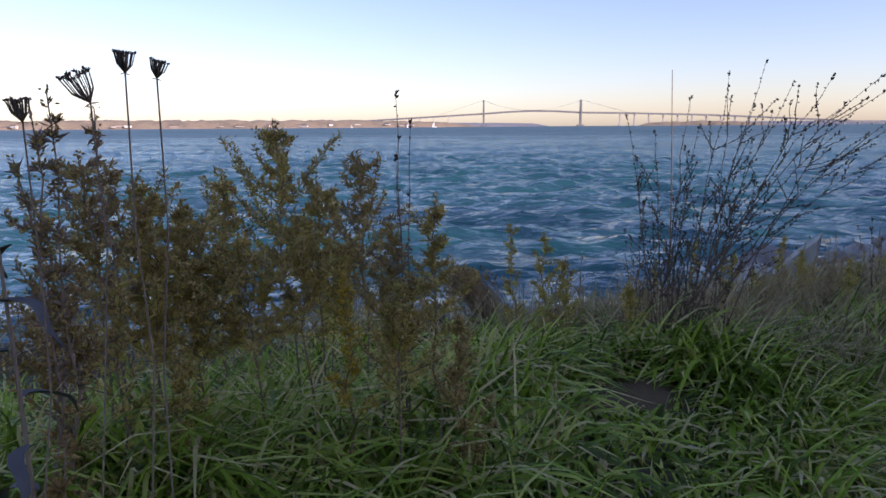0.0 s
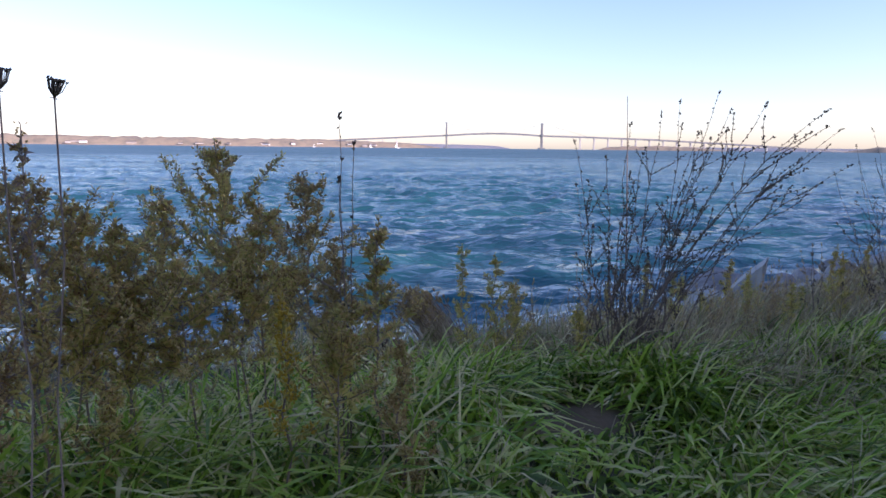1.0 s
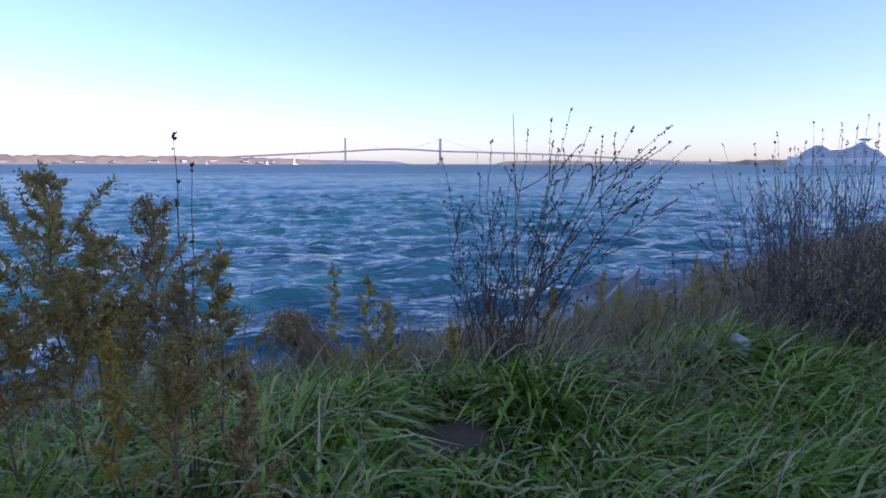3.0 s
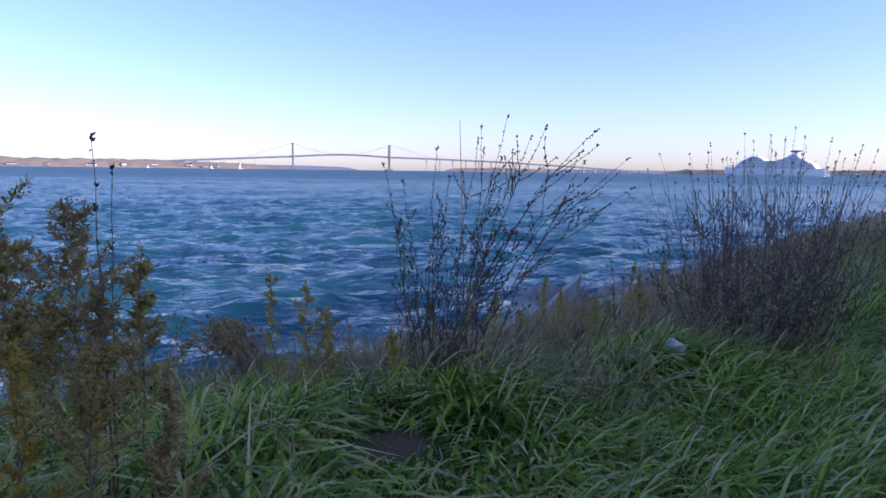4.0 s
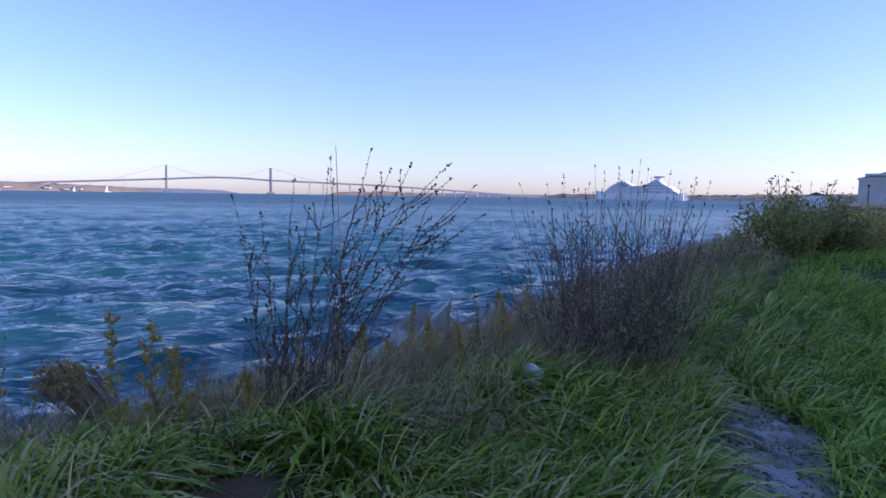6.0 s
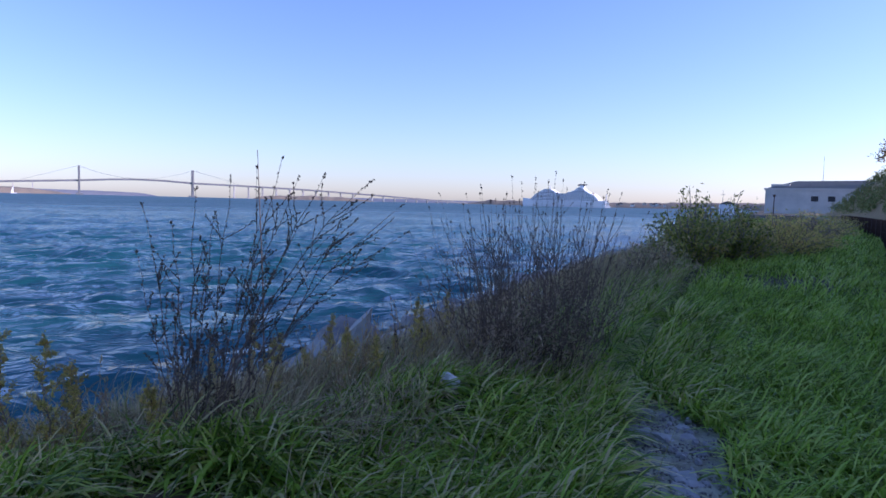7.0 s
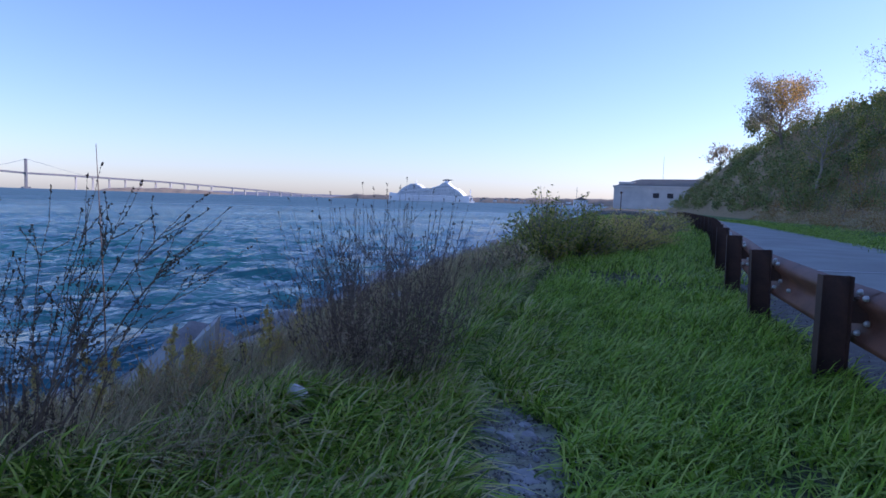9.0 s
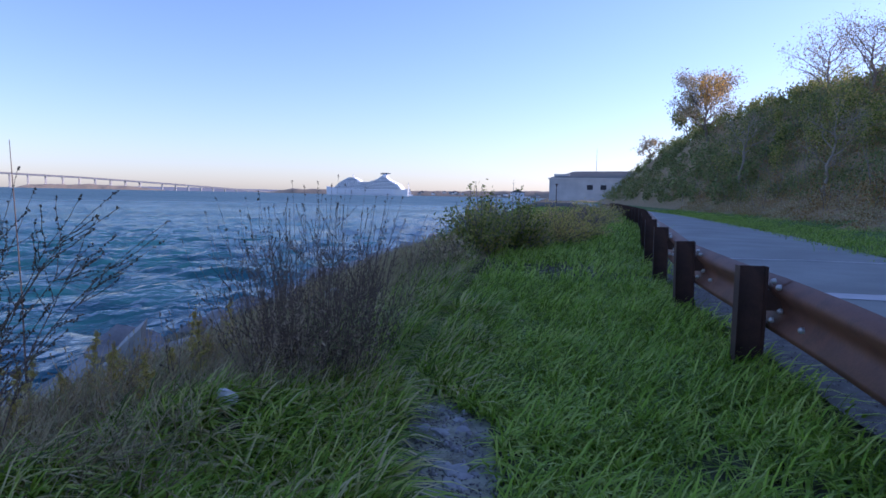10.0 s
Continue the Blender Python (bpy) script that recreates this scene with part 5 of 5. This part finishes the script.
def leafy_shrub(u, v, r0, h, n, seed, label, mat=SHRUB_LEAF, size=(0.035, 0.07)):
    r = random.Random(seed)
    base = P(u, v, gz(u, v) - 0.03)
    e = empty("leafy_shrub", base, label, "shrub", "shore shrubs")
    w, lf = Geo(), Geo()
    for i in range(n):
        a, k = r.uniform(0, 2 * math.pi), math.sqrt(r.random())
        tip = Vector((math.cos(a) * r0 * k, math.sin(a) * r0 * k, h * (1.0 - 0.6 * k * k) * r.choice((0.55, 0.75, 0.9, 1.0, 1.2)) * r.uniform(0.9, 1.08)))
        pts = bent(Vector((tip.x * 0.15, tip.y * 0.15, 0)), tip, 0.05, 5, r, 0.05)
        w.tube(pts, [0.014, 0.012, 0.009, 0.007, 0.005, 0.003], 4)
        for _ in range(40):
            p, d = along(pts, r.uniform(0.3, 1.0))
            p = p + Vector((r.gauss(0, 0.045), r.gauss(0, 0.045), r.gauss(0, 0.04)))
            o = rnd_dir(r, 0.4)
            k2 = r.uniform(*size)
            lf.quad_leaf(p, o, o.cross(rnd_dir(r)).normalized(), k2, k2 * 0.5, r.uniform(-0.2, 0.2))
    w.thing("branch_work", BARK, e)
    lf.thing("foliage", mat, e)


for u, v, r0, h, n, sd, lab, mt in ((11.1, 0.2, 0.6, 1.08, 110, 1, "dark green leafy shrub on the bank", SHRUB_LEAF), (12.2, -0.3, 0.6, 1.0, 90, 2, "dark green leafy shrub on the bank", SHRUB_LEAF),
                                    (13.0, 0.2, 0.7, 1.0, 90, 3, "dark green leafy shrub on the bank", SHRUB_LEAF), (14.0, -0.9, 0.8, 0.85, 80, 4, "yellowing green shrub on the bank", GOLD_LEAF),
                                    (16.0, -1.3, 0.9, 0.8, 80, 5, "yellowing green shrub on the bank", GOLD_LEAF), (15.0, -0.2, 0.8, 0.9, 80, 6, "dark green leafy shrub on the bank", SHRUB_LEAF),
                                    (19.0, -1.4, 1.0, 0.75, 70, 7, "brown withered shrub on the bank", STEM), (23.0, -2.0, 1.1, 0.8, 70, 8, "yellowing green shrub on the bank", GOLD_LEAF),
                                    (28.0, -2.6, 1.3, 0.9, 70, 9, "dark green leafy shrub on the bank", SHRUB_LEAF), (20.0, -0.9, 1.1, 0.8, 70, 10, "yellowing green shrub on the bank", GOLD_LEAF),
                                    (9.8, 0.5, 0.45, 0.45, 50, 11, "dry brown shrub on the bank", DRY), (36.0, -3.4, 1.6, 1.0, 70, 12, "yellowing green shrub on the bank", GOLD_LEAF)):
    leafy_shrub(u, v, r0 * 1.1, h * 0.86, n, sd, lab, mt)


# ---------------------------------------------------------------- hillside
def hill_brush(name, seed, count, u0, u1, leaves, mat, label, size, d0=2.6, d1=16.0, tall=(0.5, 1.5)):
    r = random.Random(seed)
    g = Geo()
    for _ in range(count):
        u = u0 + (u1 - u0) * r.random() ** 1.3
        d = r.uniform(d0, d1)
        v = rail_v(u) - 5.2 - d
        if noise.noise((u * 0.25, v * 0.25, seed)) < -0.25:
            continue
        c = P(u, v, gz(u, v))
        rad, h = r.uniform(0.4, 1.0), r.uniform(*tall)
        for _ in range(leaves):
            q = rnd_dir(r)
            k = r.random() ** 0.5
            p = c + Vector((q.x * rad * k, q.y * rad * k, h * (0.45 + 0.5 * q.z * k)))
            o = rnd_dir(r, 0.3)
            s = r.uniform(*size)
            g.quad_leaf(p, o, o.cross(rnd_dir(r)).normalized(), s, s * 0.6, r.uniform(-0.2, 0.2))
    return tagged(g.thing(name, mat), label, "brush", kind="stuff")


hill_brush("hillside_brush", 201, 1050, 8, 70, 130, HILL_LEAF, "dark green and brown brush covering the hillside", (0.06, 0.15))
hill_brush("far_hillside_brush", 202, 620, 50, 150, 100, HILL_LEAF, "dark green brush on the far hillside", (0.14, 0.32), 2.0, 17, (1.0, 2.4))
hill_brush("near_hillside_brush", 203, 420, 4, 28, 120, HILL_LEAF, "dark brush above the lane", (0.06, 0.13), 3.5, 16.0)
hill_brush("tall_hillside_brush", 207, 230, 8, 70, 260, SHRUB_LEAF, "tall dark green shrubs on the hillside", (0.08, 0.18), 4.5, 14.0, (1.4, 3.0))
hill_brush("brown_hillside_brush", 206, 900, 5, 60, 110, RUST_LEAF, "brown withered brush on the hillside", (0.05, 0.12), 2.4, 15.0, (0.5, 1.4))
hill_brush("hill_foot_dead_leaves", 208, 1300, 4, 60, 30, RUST_LEAF, "rust-brown fallen leaves at the hill foot", (0.03, 0.09), 1.2, 4.8, (0.06, 0.3))
hill_brush("hill_foot_litter", 204, 1300, 4, 60, 30, DRY, "fallen leaves and dead stalks at the hill foot", (0.03, 0.10), 1.3, 4.6, (0.08, 0.35))


def dead_stems(seed, count):
    r = random.Random(seed)
    g = Geo()
    for _ in range(count):
        u = 5 + 60 * r.random() ** 1.4
        d = r.uniform(2.2, 13)
        v = rail_v(u) - 5.2 - d
        a = P(u, v, gz(u, v) - 0.05)
        h = r.uniform(0.6, 2.6)
        b = a + Vector((r.uniform(-0.6, 0.6) * h * 0.6, r.uniform(-0.6, 0.6) * h * 0.6, h))
        g.tube(bent(a, b, 0.03, 4, r, 0.08), [0.02, 0.016, 0.012, 0.009, 0.004], 4)
    tagged(g.thing("bare_saplings", BARK), "grey bare saplings and vines on the hillside", "brush", kind="stuff")


dead_stems(205, 1150)


def tree(u, v, h, spread_w, seed, mat, label, leaves=16, size=(0.10, 0.2), limbs=9, trunk=0.11, clear=0.3, orange=None, bark=BARK):
    r = random.Random(seed)
    base = P(u, v, gz(u, v) - 0.15)
    e = empty("tree", base, label, "tree", "hillside trees")
    t = Geo()
    top = Vector((r.uniform(-0.08, 0.08) * h, r.uniform(-0.08, 0.08) * h, h * 0.72))
    tr = bent(Vector((0, 0, 0)), top, 0.0, 7, r, 0.03 * h)
    t.tube(tr, [trunk * (1 - 0.8 * i / 7) for i in range(8)], 8)
    t.thing("trunk", bark, e)
    lf, lf2 = Geo(), Geo()
    for i in range(limbs):
        s = clear + (1 - clear) * (i + r.random()) / limbs
        p, d = along(tr, min(0.99, s))
        a = 2.4 * i + r.uniform(-0.4, 0.4)
        reach = spread_w * r.uniform(0.6, 1.0) * (1.15 - 0.5 * s)
        tip = p + Vector((math.cos(a) * reach, math.sin(a) * reach, reach * r.uniform(0.5, 1.2)))
        tip.z = min(tip.z, h)
        lb = bent(p, tip, 0.04, 5, r, 0.03 * h)
        g = Geo()
        rad = trunk * 0.42 * (1.1 - 0.5 * s)
        g.tube(lb, [rad * (1 - 0.85 * j / 5) for j in range(6)], 5)
        for _ in range(12):
            q, d2 = along(lb, r.uniform(0.3, 1.0))
            o = (d2 * 0.8 + rnd_dir(r, 0.35)).normalized()
            l = r.uniform(0.12, 0.30) * spread_w
            tw = bent(q, q + o * l, 0.0, 3, r, 0.02 * h)
            g.tube(tw, [rad * 0.3, rad * 0.22, rad * 0.15, rad * 0.06], 4)
            for _ in range(3):
                q3, d3 = along(tw, r.uniform(0.3, 1.0))
                o3 = (d3 + rnd_dir(r, 0.3)).normalized()
                tw3 = [q3, q3 + o3 * l * 0.5]
                g.tube(tw3, [rad * 0.14, rad * 0.05], 3)
            for _ in range(leaves):
                q2, d4 = along(tw, r.uniform(0.2, 1.0))
                q2 = q2 + Vector((r.gauss(0, 1), r.gauss(0, 1), r.gauss(0, 1))) * 0.10 * spread_w
                o2 = rnd_dir(r)
                k = r.uniform(*size)
                where = lf2 if orange and (q2 - Vector(orange[:3])).length < orange[3] * r.uniform(0.7, 1.2) else lf
                where.quad_leaf(q2, o2, o2.cross(rnd_dir(r)).normalized(), k, k * 0.6)
        g.thing("limb", bark, e)
    if lf.v:
        lf.thing("crown", mat, e)
    if lf2.v:
        lf2.thing("orange_crown", ORANGE_LEAF, e, "cluster of orange leaves")
    return e


def on_hill(u, d):
    return u, rail_v(u) - 5.2 - d


tree(*on_hill(84, 8.8), 8.4, 4.6, 301, PALE_LEAF, "thin autumn tree with orange leaves on the ridge", 30, (0.15, 0.28), 22, 0.2, 0.16, (-0.3, 0.2, 6.3, 2.3))
tree(*on_hill(31, 9.5), 5.6, 2.8, 302, PALE_LEAF, "half-bare tree with few pale leaves on the ridge", 5, (0.08, 0.16), 12, 0.10, 0.25)
tree(*on_hill(36, 11), 6.0, 3.0, 303, PALE_LEAF, "half-bare tree with few pale leaves on the ridge", 6, (0.08, 0.16), 12, 0.10, 0.25)
tree(*on_hill(28, 11), 5.6, 2.8, 304, PALE_LEAF, "half-bare tree with few pale leaves on the ridge", 6, (0.08, 0.16), 12, 0.10, 0.25)
tree(*on_hill(60, 12.5), 5.6, 3.8, 305, PALE_LEAF, "half-bare tree with few pale leaves on the ridge", 8, (0.10, 0.2), 16, 0.14, 0.2)
tree(*on_hill(50, 11.5), 5.2, 3.4, 317, PALE_LEAF, "half-bare tree with few pale leaves on the ridge", 4, (0.10, 0.18), 15, 0.13, 0.2)
tree(*on_hill(46, 12.5), 4.0, 2.4, 306, HILL_LEAF, "small green tree on the ridge", 26, (0.12, 0.26), 10, 0.12, 0.2)
tree(*on_hill(42, 13.5), 3.6, 2.2, 307, SHRUB_LEAF, "dark evergreen tree on the ridge", 30, (0.12, 0.24), 10, 0.12, 0.15)
tree(*on_hill(24, 3.6), 5.2, 2.0, 308, PALE_LEAF, "pale grey slender tree at the hill foot", 3, (0.06, 0.12), 9, 0.075, 0.35, bark=PALE_BARK)
tree(*on_hill(33, 3.2), 5.0, 1.9, 309, PALE_LEAF, "pale grey slender tree at the hill foot", 3, (0.07, 0.14), 9, 0.085, 0.35, bark=PALE_BARK)
tree(*on_hill(52, 4.0), 6.5, 2.4, 310, PALE_LEAF, "pale grey slender tree at the hill foot", 3, (0.1, 0.2), 9, 0.12, 0.35, bark=PALE_BARK)
tree(*on_hill(18.5, 4.2), 4.6, 1.9, 311, PALE_LEAF, "pale grey slender tree at the hill foot", 3, (0.06, 0.12), 9, 0.07, 0.35, bark=PALE_BARK)
tree(*on_hill(24.5, 9), 8.5, 3.8, 316, PALE_LEAF, "half-bare tree with few pale leaves on the slope", 5, (0.07, 0.14), 14, 0.12, 0.35)
tree(*on_hill(33, 7), 6.4, 3.0, 314, PALE_LEAF, "half-bare tree with few pale leaves on the slope", 5, (0.07, 0.14), 13, 0.10, 0.3)
tree(*on_hill(26.5, 8), 7.0, 3.2, 315, PALE_LEAF, "half-bare tree with few pale leaves on the slope", 6, (0.07, 0.14), 13, 0.11, 0.3)
tree(*on_hill(130, 9), 5.6, 2.8, 312, PALE_LEAF, "thin tree at the end of the hill", 6, (0.25, 0.5), 9, 0.16, 0.3)
tree(*on_hill(112, 12), 5.5, 3.0, 313, HILL_LEAF, "thin tree on the ridge", 14, (0.25, 0.5), 9, 0.16, 0.3)

# two pale seams across the lane
for k, (u, w0, w1, wd) in enumerate(((12.4, 0.1, 0.9, 0.12), (8.3, 0.06, 0.98, 0.40))):
    g = Geo()
    n = 14
    for i in range(n + 1):
        kk = w0 + (w1 - w0) * i / n
        for s in (-1, 1):
            uu = u + s * wd * 0.5 * (1 + 0.35 * noise.noise((i * 0.5, s, k))) + 0.10 * noise.noise((i * 0.3, 3, k))
            g.v.append(P(uu, rail_v(uu) - 0.75 - 3.2 * kk, 0.036 - 0.02 * abs(2 * kk - 1)))
    for i in range(n):
        a = 2 * i
        g.f.append((a, a + 1, a + 3, a + 2))
    tagged(g.thing("pale_seam", PATCH), "pale repaired strip across the asphalt lane", "road", kind="structure")


# ---------------------------------------------------------------- motion
def motions():
    walk(water, [(0.0, pose(0, 0, 0)), (5.0, pose(1.6, -3.6, 0)), (10.0, pose(3.2, -7.2, 0))])
    r = random.Random(5)
    for s, root in bush_stems:  # stems sway in the wind
        ph, sp, am = r.uniform(0, 6.3), r.uniform(2.0, 3.4), r.uniform(0.6, 1.7)
        rows = []
        for i in range(21):
            t = i * 0.5
            a = am * math.sin(sp * t + ph) + 0.5 * am * math.sin(1.7 * sp * t + 2 * ph)
            rows.append((t, pose(root.x, root.y, root.z, 0.4 * a, a, 0)))
        walk(s, rows)
    for i, c in enumerate(carrots):
        b = c.location.copy()
        walk(c, [(t * 0.5, pose(b.x, b.y, b.z, 0.2 * math.sin(1.3 * t + i), 0.3 * math.sin(1.1 * t + 2 * i), 0)) for t in range(21)])


motions()
